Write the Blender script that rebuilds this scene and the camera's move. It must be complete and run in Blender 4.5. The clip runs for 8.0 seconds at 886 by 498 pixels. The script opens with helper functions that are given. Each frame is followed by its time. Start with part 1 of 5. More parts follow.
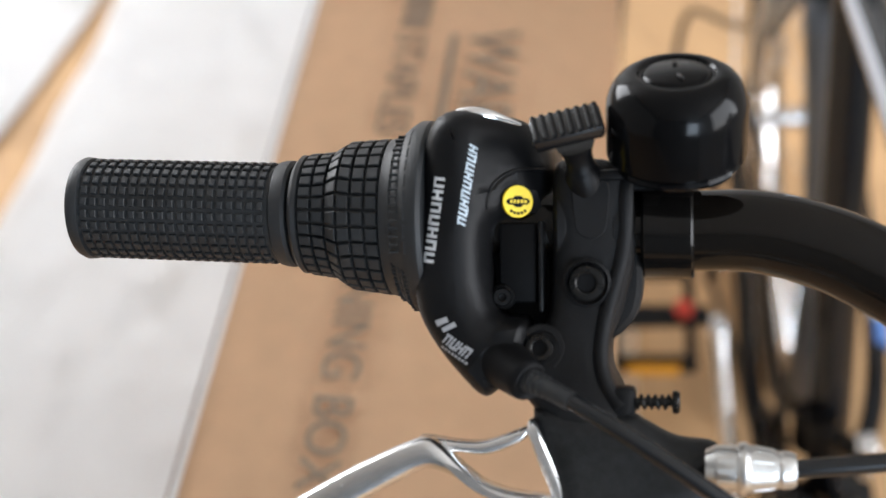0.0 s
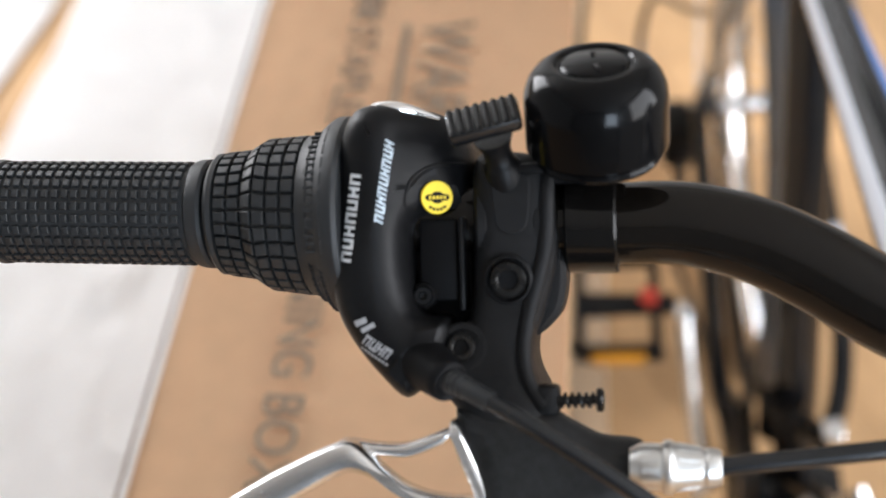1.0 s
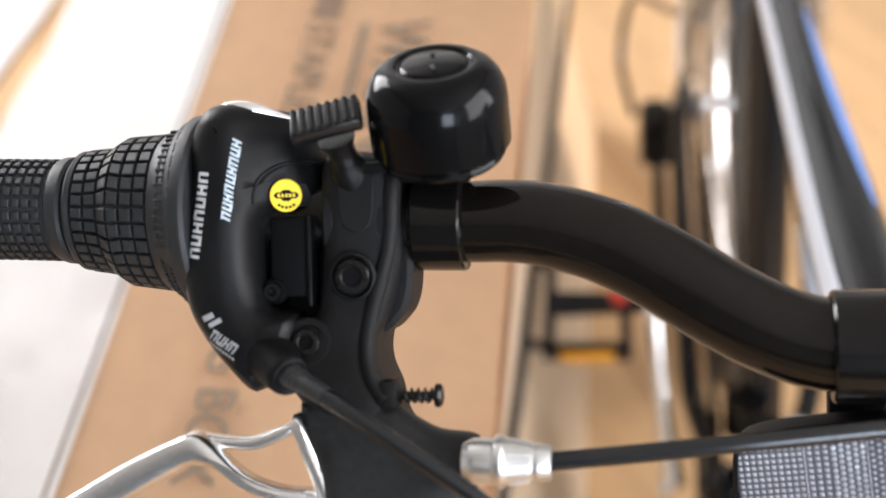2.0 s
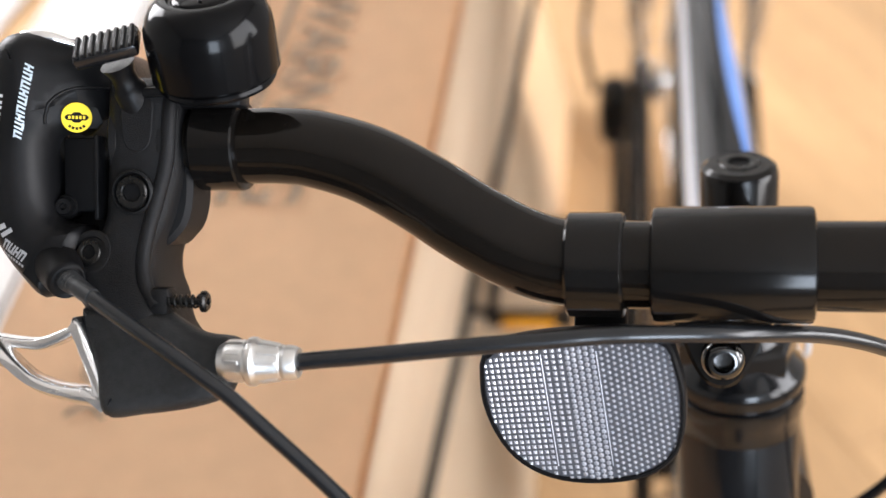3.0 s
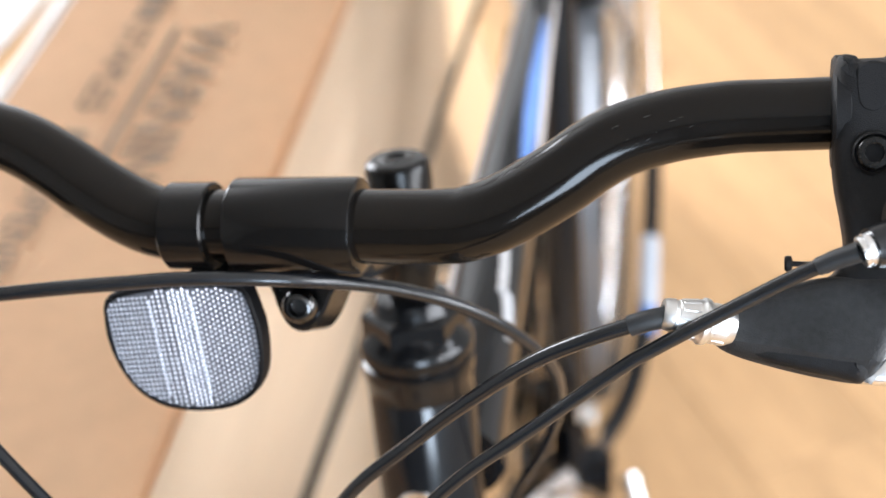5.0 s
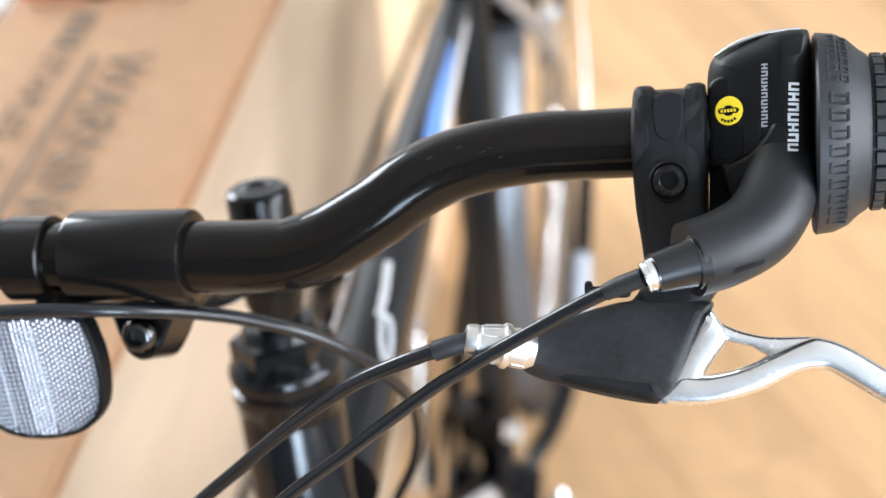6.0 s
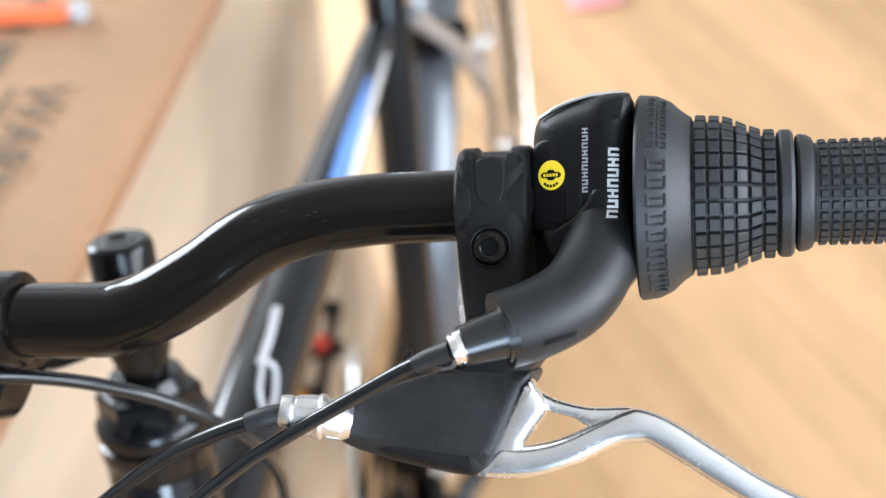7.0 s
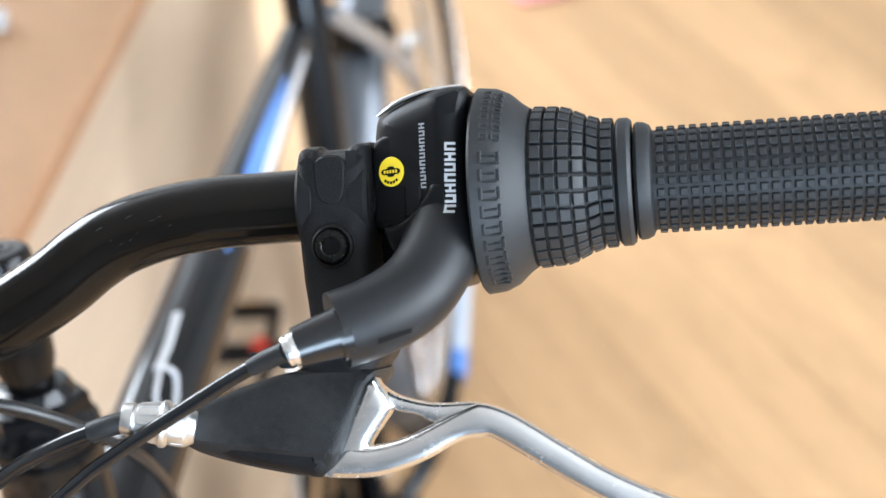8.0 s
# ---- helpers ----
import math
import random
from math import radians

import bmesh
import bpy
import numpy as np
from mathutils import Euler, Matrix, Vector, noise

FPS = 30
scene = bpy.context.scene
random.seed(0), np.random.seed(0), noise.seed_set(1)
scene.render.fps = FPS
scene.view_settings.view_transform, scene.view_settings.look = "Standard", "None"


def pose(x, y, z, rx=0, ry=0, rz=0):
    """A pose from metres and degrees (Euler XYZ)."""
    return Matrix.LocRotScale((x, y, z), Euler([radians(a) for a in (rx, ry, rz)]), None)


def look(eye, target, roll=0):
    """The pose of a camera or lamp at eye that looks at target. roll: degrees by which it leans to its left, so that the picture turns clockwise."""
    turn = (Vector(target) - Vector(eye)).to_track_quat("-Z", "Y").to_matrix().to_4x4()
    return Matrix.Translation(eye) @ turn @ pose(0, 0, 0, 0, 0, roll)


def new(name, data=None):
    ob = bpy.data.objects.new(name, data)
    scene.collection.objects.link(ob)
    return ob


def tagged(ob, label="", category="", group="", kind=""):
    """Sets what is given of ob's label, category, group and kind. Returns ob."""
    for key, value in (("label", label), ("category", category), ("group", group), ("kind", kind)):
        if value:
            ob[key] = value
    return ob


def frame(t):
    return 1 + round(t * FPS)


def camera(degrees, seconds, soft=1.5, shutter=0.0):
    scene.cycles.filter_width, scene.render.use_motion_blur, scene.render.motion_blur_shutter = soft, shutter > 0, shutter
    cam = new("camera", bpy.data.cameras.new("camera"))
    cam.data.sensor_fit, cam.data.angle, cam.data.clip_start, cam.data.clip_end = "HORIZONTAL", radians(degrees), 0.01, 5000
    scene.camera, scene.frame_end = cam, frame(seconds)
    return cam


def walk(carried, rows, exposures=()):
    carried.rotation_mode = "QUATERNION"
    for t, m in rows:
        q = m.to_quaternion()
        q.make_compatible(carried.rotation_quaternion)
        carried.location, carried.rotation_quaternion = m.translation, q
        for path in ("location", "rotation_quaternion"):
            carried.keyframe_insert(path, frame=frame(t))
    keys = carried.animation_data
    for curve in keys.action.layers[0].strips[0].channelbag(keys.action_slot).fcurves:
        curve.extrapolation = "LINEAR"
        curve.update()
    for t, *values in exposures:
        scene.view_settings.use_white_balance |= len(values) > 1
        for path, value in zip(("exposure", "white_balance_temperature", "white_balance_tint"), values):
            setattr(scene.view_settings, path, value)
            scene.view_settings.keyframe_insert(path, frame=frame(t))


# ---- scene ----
from mathutils.bvhtree import BVHTree

# ---------------------------------------------------------------- camera
cam = camera(36.0, 8.0, soft=1.5)
cam.data.dof.use_dof = True
cam.data.dof.focus_distance = 0.406
cam.data.dof.aperture_fstop = 7.6
PATH = [
    (0, (-0.3504, -0.3568, 1.2233), (-0.4871, 1.1342, -0.1028), 1.18),
    (0.5, (-0.3387, -0.3589, 1.2266), (-0.4609, 1.1306, -0.1024), 1.28),
    (1, (-0.3345, -0.3471, 1.2191), (-0.4421, 1.1367, -0.1176), 0.80),
    (1.2, (-0.3337, -0.3453, 1.2194), (-0.4538, 1.1339, -0.1213), 0.42),
    (2.3, (-0.2649, -0.3509, 1.2265), (-0.4075, 1.1279, -0.1124), 0.55),
    (2.5, (-0.2517, -0.3545, 1.2285), (-0.3978, 1.1239, -0.1106), 0.78),
    (3, (-0.2111, -0.3754, 1.2309), (-0.3804, 1.0870, -0.1228), 0.62),
    (3.5, (-0.1781, -0.4003, 1.2351), (-0.3806, 1.0666, -0.1093), 0.45),
    (4, (-0.1325, -0.4150, 1.2414), (-0.3636, 1.0566, -0.0931), 0.35),
    (4.2, (-0.1135, -0.4171, 1.2439), (-0.3461, 1.0622, -0.0819), 0.32),
    (5.3, (-0.0460, -0.4389, 1.2673), (-0.2754, 1.0755, -0.0188), -0.26),
    (5.5, (-0.0370, -0.4390, 1.2695), (-0.2577, 1.0748, -0.0189), -0.29),
    (6, (-0.0079, -0.4361, 1.2732), (-0.2146, 1.0939, 0.0019), -0.14),
    (6.5, (0.0172, -0.4271, 1.2772), (-0.1748, 1.1144, 0.0175), 0.37),
    (7, (0.0390, -0.4128, 1.2798), (-0.1438, 1.1338, 0.0250), 0.32),
    (7.5, (0.0602, -0.4044, 1.2776), (-0.1100, 1.1419, 0.0206), -0.26),
    (8, (0.0783, -0.4062, 1.2781), (-0.0686, 1.1412, 0.0195), -0.86),
]
walk(cam, [(t, look(eye, target, roll)) for t, eye, target, roll in PATH], exposures=[(0.0, -0.50, 6760, 14), (2.5, -0.11, 6980, 17), (3.5, -0.10, 6960, 17), (5.5, 0.03, 6500, 13), (8.0, -0.02, 6230, 11)])

# ---------------------------------------------------------------- daylight and an added west fill
world = bpy.data.worlds.new("sky")
scene.world = world
world.use_nodes = True
wn = world.node_tree
sky = wn.nodes.new("ShaderNodeTexSky")
sky.sky_type, sky.sun_disc, sky.sun_elevation, sky.sun_rotation = "NISHITA", False, radians(40), radians(120)
wn.links.new(sky.outputs[0], wn.nodes["Background"].inputs[0])
wn.nodes["Background"].inputs[1].default_value = 0.12


def window_light(name, m, width, height, watts, colour):
    lamp = bpy.data.lights.new(name, "AREA")
    lamp.shape, lamp.size, lamp.size_y, lamp.energy, lamp.color = "RECTANGLE", width, height, watts, colour
    ob = new(name, lamp)
    ob.matrix_world = m
    return ob


ROOM = (-2.6, 1.7, -3.2, 3.4, 2.6)  # x0, x1, y0, y1, height
EAST_WIN = (-1.5, 0.5, 0.9, 2.4)     # y0, y1, z0, z1 in the wall at x1
WEST_OPENING = (1.2, 3.0, 0.8, 2.4)       # y0, y1, z0, z1 in the wall at x0
SOUTH_WIN = (0.45, 1.6, 0.9, 2.3)     # x0, x1, z0, z1 in the wall at y0
window_light("window_light_east", look((ROOM[1] + 0.02, -0.5, 1.65), (0, -0.5, 1.65)), 1.95, 1.45, 122, (0.86, 0.935, 1.0))
# Unseen west lamp, added to brighten the foam, carton and floor.
window_light("fill_light_west", look((ROOM[0] - 0.02, 2.1, 1.6), (0, 2.1, 1.6)), 1.75, 1.55, 180, (0.89, 0.95, 1.0))
window_light("window_light_south", look((1.02, ROOM[2] - 0.02, 1.6), (1.02, 0, 1.6)), 1.1, 1.35, 122, (0.66, 0.83, 1.0))

# ---------------------------------------------------------------- materials


def material(name, base, rough=0.5, metal=0.0, var=0.25, scale=40.0, bump=0.0, bump_scale=200.0, coat=0.0, stretch=(1, 1, 1), spec=0.5, rough_var=0.0, random=0.0):
    """A surface with variation at two scales, from a broad and a fine noise, and a fine relief."""
    m = bpy.data.materials.new(name)
    m.use_nodes = True
    t = m.node_tree
    n, ln = t.nodes, t.links
    b = n["Principled BSDF"]
    b.inputs["Roughness"].default_value, b.inputs["Metallic"].default_value = rough, metal
    b.inputs["Coat Weight"].default_value, b.inputs["Coat Roughness"].default_value = coat, 0.06
    b.inputs["Specular IOR Level"].default_value = spec
    co = n.new("ShaderNodeTexCoord")
    mp = n.new("ShaderNodeMapping")
    mp.inputs["Scale"].default_value = stretch
    ln.new(co.outputs["Object"], mp.inputs[0])
    broad, fine = n.new("ShaderNodeTexNoise"), n.new("ShaderNodeTexNoise")
    broad.inputs["Scale"].default_value, fine.inputs["Scale"].default_value = scale, scale * 9
    broad.inputs["Detail"].default_value = fine.inputs["Detail"].default_value = 4
    ln.new(mp.outputs[0], broad.inputs[0])
    ln.new(mp.outputs[0], fine.inputs[0])
    mix = n.new("ShaderNodeMix")
    mix.inputs[0].default_value = 0.45
    ln.new(broad.outputs[0], mix.inputs[2])
    ln.new(fine.outputs[0], mix.inputs[3])
    ramp = n.new("ShaderNodeValToRGB")
    lo = [max(0, c * (1 - var)) for c in base]
    hi = [min(1, c * (1 + var)) for c in base]
    ramp.color_ramp.elements[0].position, ramp.color_ramp.elements[1].position = 0.3, 0.7
    ramp.color_ramp.elements[0].color, ramp.color_ramp.elements[1].color = (*lo, 1), (*hi, 1)
    ln.new(mix.outputs[0], ramp.inputs[0])
    last = ramp.outputs[0]
    if random:
        info, hsv, mul = n.new("ShaderNodeObjectInfo"), n.new("ShaderNodeHueSaturation"), n.new("ShaderNodeMapRange")
        mul.inputs[3].default_value, mul.inputs[4].default_value = 1 - random, 1 + random
        ln.new(info.outputs["Random"], mul.inputs[0])
        ln.new(mul.outputs[0], hsv.inputs["Value"])
        ln.new(last, hsv.inputs["Color"])
        last = hsv.outputs[0]
    ln.new(last, b.inputs["Base Color"])
    if rough_var:
        rr = n.new("ShaderNodeMapRange")
        rr.inputs[1].default_value, rr.inputs[2].default_value = 0.3, 0.7
        rr.inputs[3].default_value, rr.inputs[4].default_value = rough - rough_var, rough + rough_var
        ln.new(mix.outputs[0], rr.inputs[0])
        ln.new(rr.outputs[0], b.inputs["Roughness"])
    if bump:
        grain, bp = n.new("ShaderNodeTexNoise"), n.new("ShaderNodeBump")
        grain.inputs["Scale"].default_value, grain.inputs["Detail"].default_value = bump_scale, 3
        bp.inputs["Strength"].default_value, bp.inputs["Distance"].default_value = bump, 0.0006
        ln.new(mp.outputs[0], grain.inputs[0])
        ln.new(grain.outputs[0], bp.inputs["Height"])
        ln.new(bp.outputs[0], b.inputs["Normal"])
    return m


RUBBER = material("black_rubber", (0.0165, 0.018, 0.0195), 0.47, spec=0.36, var=0.25, scale=60, bump=0.25, bump_scale=2500, rough_var=0.06)
PLASTIC = material("matt_black_plastic", (0.006, 0.006, 0.0065), 0.34, spec=0.15, var=0.2, scale=50, bump=0.18, bump_scale=3500, rough_var=0.05)
# Deep black for real parts, and for shade painted in sockets and the slot.
PLASTIC_DARK = material("deep_black_plastic", (0.004, 0.004, 0.0045), 0.55, spec=0.12, var=0.2, scale=50, bump=0.12, bump_scale=3000)
NYLON = material("grained_black_nylon", (0.007, 0.007, 0.0075), 0.42, spec=0.17, var=0.3, scale=45, bump=0.45, bump_scale=3000, rough_var=0.08)
COVER = material("scuffed_black_rubber", (0.013, 0.0135, 0.014), 0.46, spec=0.28, var=0.6, scale=55, bump=0.4, bump_scale=2000, rough_var=0.1)
ELBOW = material("smooth_black_plastic", (0.0085, 0.009, 0.010), 0.40, spec=0.30, var=0.2, scale=50, bump=0.15, bump_scale=3000, rough_var=0.06)
SHINY = material("shiny_black_plastic", (0.006, 0.0065, 0.0075), 0.24, spec=0.5, var=0.25, scale=50, bump=0.05, bump_scale=1500, rough_var=0.06)
GLOSS = material("gloss_black_paint", (0.0034, 0.0038, 0.0048), 0.12, spec=0.46, var=0.15, scale=30, rough_var=0.03)
BELL_GLOSS = material("gloss_black_enamel", (0.003, 0.003, 0.0033), 0.15, spec=0.12, var=0.15, scale=30)
CABLE = material("black_cable_housing", (0.007, 0.008, 0.0095), 0.22, spec=0.5, var=0.1, scale=30)
BAR_PAINT = material("satin_black_bar_paint", (0.0058, 0.0046, 0.0037), 0.11, spec=0.22, var=0.2, scale=30, bump=0.03, bump_scale=900, rough_var=0.04)
SATIN = material("satin_black_metal", (0.0048, 0.0043, 0.0040), 0.16, spec=0.24, var=0.2, scale=40, bump=0.02, bump_scale=1500)
HEADSET = material("dull_black_steel", (0.0035, 0.0037, 0.0042), 0.15, spec=0.34, var=0.2, scale=40)
ALLOY = material("polished_alloy", (0.80, 0.80, 0.80), 0.25, metal=1.0, var=0.06, scale=70, bump=0.10, bump_scale=160, rough_var=0.04)
DULL_ALLOY = material("satin_alloy", (0.70, 0.70, 0.69), 0.36, metal=1.0, var=0.06, scale=70, bump=0.10, bump_scale=400, rough_var=0.05)
CHROME = material("bright_chrome", (0.82, 0.82, 0.82), 0.1, metal=1.0, var=0.06, scale=50, rough_var=0.03)
BOLT = material("black_oxide_steel", (0.022, 0.0215, 0.021), 0.28, metal=0.8, var=0.3, scale=90, rough_var=0.08)
STEEL = material("dark_bright_steel", (0.10, 0.10, 0.10), 0.18, metal=1.0, var=0.15, scale=90, rough_var=0.05)
YELLOW = material("yellow_sticker", (0.86, 0.62, 0.02), 0.4, var=0.08, scale=80)
WHITE_PRINT = material("white_print", (0.56, 0.56, 0.56), 0.45, var=0.08, scale=300)
PALE_PRINT = material("pale_blue_print", (0.44, 0.52, 0.58), 0.45, var=0.08, scale=300)
SCUFF = material("rubbed_paint", (0.05, 0.049, 0.047), 0.4, var=0.3, scale=300)
GREY_PRINT = material("silver_grey_print", (0.34, 0.34, 0.35), 0.4, var=0.1, scale=300)
REFLECTOR = material("clear_prism_plastic", (0.54, 0.56, 0.62), 0.2, metal=0.55, var=0.2, scale=400, rough_var=0.06)
LENS_BACK = material("grey_lens_backing", (0.085, 0.088, 0.10), 0.6, spec=0.12, var=0.2, scale=200)
CARD = material("brown_cardboard", (0.728, 0.477, 0.286), 0.8, var=0.08, scale=7, bump=0.15, bump_scale=300)
PALE_CARD = material("pale_cream_card", (0.94, 0.77, 0.57), 0.55, spec=0.4, var=0.07, scale=5, stretch=(1, 0.3, 3), bump=0.1, bump_scale=250)
# Dark brown that paints the shade along the carton flap's far edge.
SHADE_EDGE = material("edge_shade_brown", (0.17, 0.10, 0.055), 0.85, var=0.35, scale=120, bump=0.3, bump_scale=600)
CARD_INK = material("faded_black_ink", (0.17, 0.125, 0.085), 0.8, var=0.25, scale=60)
OAK = material("honey_oak_laminate", (0.57, 0.35, 0.18), 0.5, spec=0.3, var=0.2, scale=2.2, stretch=(1.0, 9.0, 1.0), bump=0.06, bump_scale=60, random=0.10, rough_var=0.07)
BLACK_STRIP = material("black_strip", (0.02, 0.019, 0.018), 0.45, var=0.2, scale=60)
GAP = material("dark_floor_joint", (0.16, 0.08, 0.035), 0.7, var=0.2)
MUDGUARD = material("silver_grey_mudguard", (0.24, 0.255, 0.28), 0.3, metal=0.5, var=0.06, scale=20, coat=0.4)
# Dark tone for the unseen south wall, so that black gloss reflects little.
GREY_WALL = material("unseen_dark_wall", (0.16, 0.18, 0.20), 0.7, var=0.04, scale=3, bump=0.1, bump_scale=150)
SILVER = material("silver_frame_paint", (0.372, 0.378, 0.390), 0.25, metal=0.6, var=0.06, scale=30, coat=0.5)
# Grey for the unseen walls and ceiling, lowered to cut their bounced light.
WALL = material("unseen_room_grey", (0.46, 0.46, 0.45), 0.7, var=0.03, scale=3, bump=0.1, bump_scale=150)
FOAM = material("white_packing_foam", (0.90, 0.90, 0.90), 0.75, var=0.04, scale=12, bump=0.25, bump_scale=220)
TYRE = material("black_tyre_rubber", (0.02, 0.02, 0.02), 0.7, var=0.3, scale=80, bump=0.2, bump_scale=800)
BLUE = material("blue_frame_decal", (0.10, 0.23, 0.56), 0.25, var=0.1, scale=30, coat=0.5)
WHITE_PAINT = material("white_frame_decal", (0.60, 0.61, 0.63), 0.25, var=0.05, scale=30, coat=0.5)
PALE_PAINT = material("pale_grey_frame_decal", (0.44, 0.48, 0.54), 0.25, var=0.05, scale=30, coat=0.5)
ORANGE = material("orange_plastic", (0.85, 0.16, 0.05), 0.45, var=0.08, scale=40)
PINK = material("pink_plastic", (0.85, 0.36, 0.40), 0.5, var=0.08, scale=40)
RED = material("red_plastic", (0.55, 0.05, 0.03), 0.3, var=0.1, scale=60)
AMBER = material("amber_pedal_reflector", (0.70, 0.30, 0.02), 0.25, var=0.1, scale=60)
WHITE_PLASTIC = material("white_plastic", (0.46, 0.46, 0.47), 0.4, var=0.05, scale=60)

# ---------------------------------------------------------------- mesh helpers
# The bicycle leans a little: BIKE takes its own frame to the room's.
BIKE = Matrix(((0.98893, 0.02011, -0.14700, 0.0), (-0.03145, 0.99667, -0.07521, 0.0), (0.14500, 0.07900, 0.98627, -0.07), (0, 0, 0, 1)))
H = math.sqrt(0.5) * 0.001
# Handlebar frame in millimetres: a along the bar, b up and back, c out towards the front.
BAR = BIKE @ Matrix(((0.001, 0, 0, 0), (0, H, -H, 0.014), (0, H, H, 1.081), (0, 0, 0, 1)))
IDENT = Matrix.Identity(4)


from mathutils.geometry import delaunay_2d_cdt


def shade(bm, angle=32):
    for f in bm.faces:
        f.smooth = True
    lim = radians(angle)
    for e in bm.edges:
        e.smooth = len(e.link_faces) == 2 and e.calc_face_angle(0) < lim


def part(name, bm, mat, parent=None, label="", m=IDENT, angle=32):
    """Links a bmesh as one mesh object under a thing or a part."""
    bm.transform(m)
    bmesh.ops.recalc_face_normals(bm, faces=bm.faces[:])
    shade(bm, angle)
    me = bpy.data.meshes.new(name)
    bm.to_mesh(me)
    bm.free()
    for mt in (mat if isinstance(mat, (list, tuple)) else [mat]):
        me.materials.append(mt)
    ob = new(name, me)
    if parent:
        ob.parent = parent
    if label:
        ob["label"] = label
    return ob


def merged(*bms):
    out = bms[0]
    for b in bms[1:]:
        me = bpy.data.meshes.new("tmp")
        b.to_mesh(me)
        b.free()
        out.from_mesh(me)
        bpy.data.meshes.remove(me)
    return out


def spline(pts, n=8):
    """A smooth line through the points."""
    p = [Vector(q) for q in pts]
    p = [p[0] * 2 - p[1]] + p + [p[-1] * 2 - p[-2]]
    out = []
    for i in range(1, len(p) - 2):
        for k in range(n):
            t = k / n
            a, b, c, d = p[i - 1], p[i], p[i + 1], p[i + 2]
            out.append(0.5 * ((2 * b) + (c - a) * t + (2 * a - 5 * b + 4 * c - d) * t * t + (3 * b - a - 3 * c + d) * t ** 3))
    out.append(p[-2])
    return out


def tube(pts, radius, seg=18, flat=1.0, up=None, square=1.0):
    """A swept tube; radius is a number or one for each point; flat squashes it along the second axis."""
    bm = bmesh.new()
    pts = [Vector(p) for p in pts]
    rad = radius if isinstance(radius, (list, tuple)) else [radius] * len(pts)
    rings, nrm = [], None
    for i, p in enumerate(pts):
        d = (pts[min(i + 1, len(pts) - 1)] - pts[max(i - 1, 0)]).normalized()
        if nrm is None or up is not None:
            nrm = Vector(up) if up is not None else (Vector((0, 0, 1)) if abs(d.z) < 0.9 else Vector((0, 1, 0)))
        nrm = (nrm - d * nrm.dot(d)).normalized()
        bi = d.cross(nrm)
        ring = []
        for k in range(seg):
            c, s = math.cos(2 * math.pi * k / seg), math.sin(2 * math.pi * k / seg)
            c, s = math.copysign(abs(c) ** square, c), math.copysign(abs(s) ** square, s)
            ring.append(bm.verts.new(p + rad[i] * (c * bi + flat * s * nrm)))
        rings.append(ring)
    for r0, r1 in zip(rings, rings[1:]):
        for k in range(seg):
            bm.faces.new((r0[k], r0[(k + 1) % seg], r1[(k + 1) % seg], r1[k]))
    bm.faces.new(rings[0][::-1])
    bm.faces.new(rings[-1])
    return bm


def lathe(profile, seg=32, m=IDENT):
    """Turns (radius, height) pairs round the local z axis."""
    bm = bmesh.new()
    rings = []
    for r, h in profile:
        if r <= 1e-9:
            rings.append([bm.verts.new((0, 0, h))])
        else:
            rings.append([bm.verts.new((r * math.cos(2 * math.pi * k / seg), r * math.sin(2 * math.pi * k / seg), h)) for k in range(seg)])
    for r0, r1 in zip(rings, rings[1:]):
        for k in range(seg):
            q = [r0[k % len(r0)], r0[(k + 1) % len(r0)], r1[(k + 1) % len(r1)], r1[k % len(r1)]]
            q = list(dict.fromkeys(q))
            if len(q) > 2:
                bm.faces.new(q)
    for r in (rings[0], rings[-1]):
        if len(r) > 2:
            bm.faces.new(r)
    bm.transform(m)
    return bm


def axis(origin, direction, twist=0):
    """The pose whose z axis runs along direction."""
    return Matrix.Translation(origin) @ Vector(direction).to_track_quat("Z", "Y").to_matrix().to_4x4() @ pose(0, 0, 0, 0, 0, twist)


def rounded(sx, sy, sz, r=0.5, m=IDENT, seg=2):
    bm = bmesh.new()
    bmesh.ops.create_cube(bm, size=1, matrix=Matrix.Diagonal((sx, sy, sz, 1)))
    if r:
        bmesh.ops.bevel(bm, geom=bm.edges[:], offset=r, segments=seg, profile=0.5, affect="EDGES")
    bm.transform(m)
    return bm


def smooth_outline(pts, n=4):
    """A closed smooth line through 2D points."""
    p = [Vector((*q, 0)) for q in pts]
    k, out = len(p), []
    for i in range(k):
        a, b, c, d = p[i - 1], p[i], p[(i + 1) % k], p[(i + 2) % k]
        for j in range(n):
            t = j / n
            out.append(0.5 * ((2 * b) + (c - a) * t + (2 * a - 5 * b + 4 * c - d) * t * t + (3 * b - a - 3 * c + d) * t ** 3))
    return [(v.x, v.y) for v in out]


def inset(pts, d):
    """The outline moved inwards by d."""
    k = len(pts)
    area = sum(pts[i - 1][0] * pts[i][1] - pts[i][0] * pts[i - 1][1] for i in range(k))
    s = 1 if area > 0 else -1
    out = []
    for i in range(k):
        p, q, r = Vector(pts[i - 1]), Vector(pts[i]), Vector(pts[(i + 1) % k])
        e, f = (q - p).normalized(), (r - q).normalized()
        nn = Vector((-e.y - f.y, e.x + f.x))
        nn = nn.normalized() if nn.length > 1e-6 else Vector((-e.y, e.x))
        out.append(tuple(q + nn * d * s))
    return out


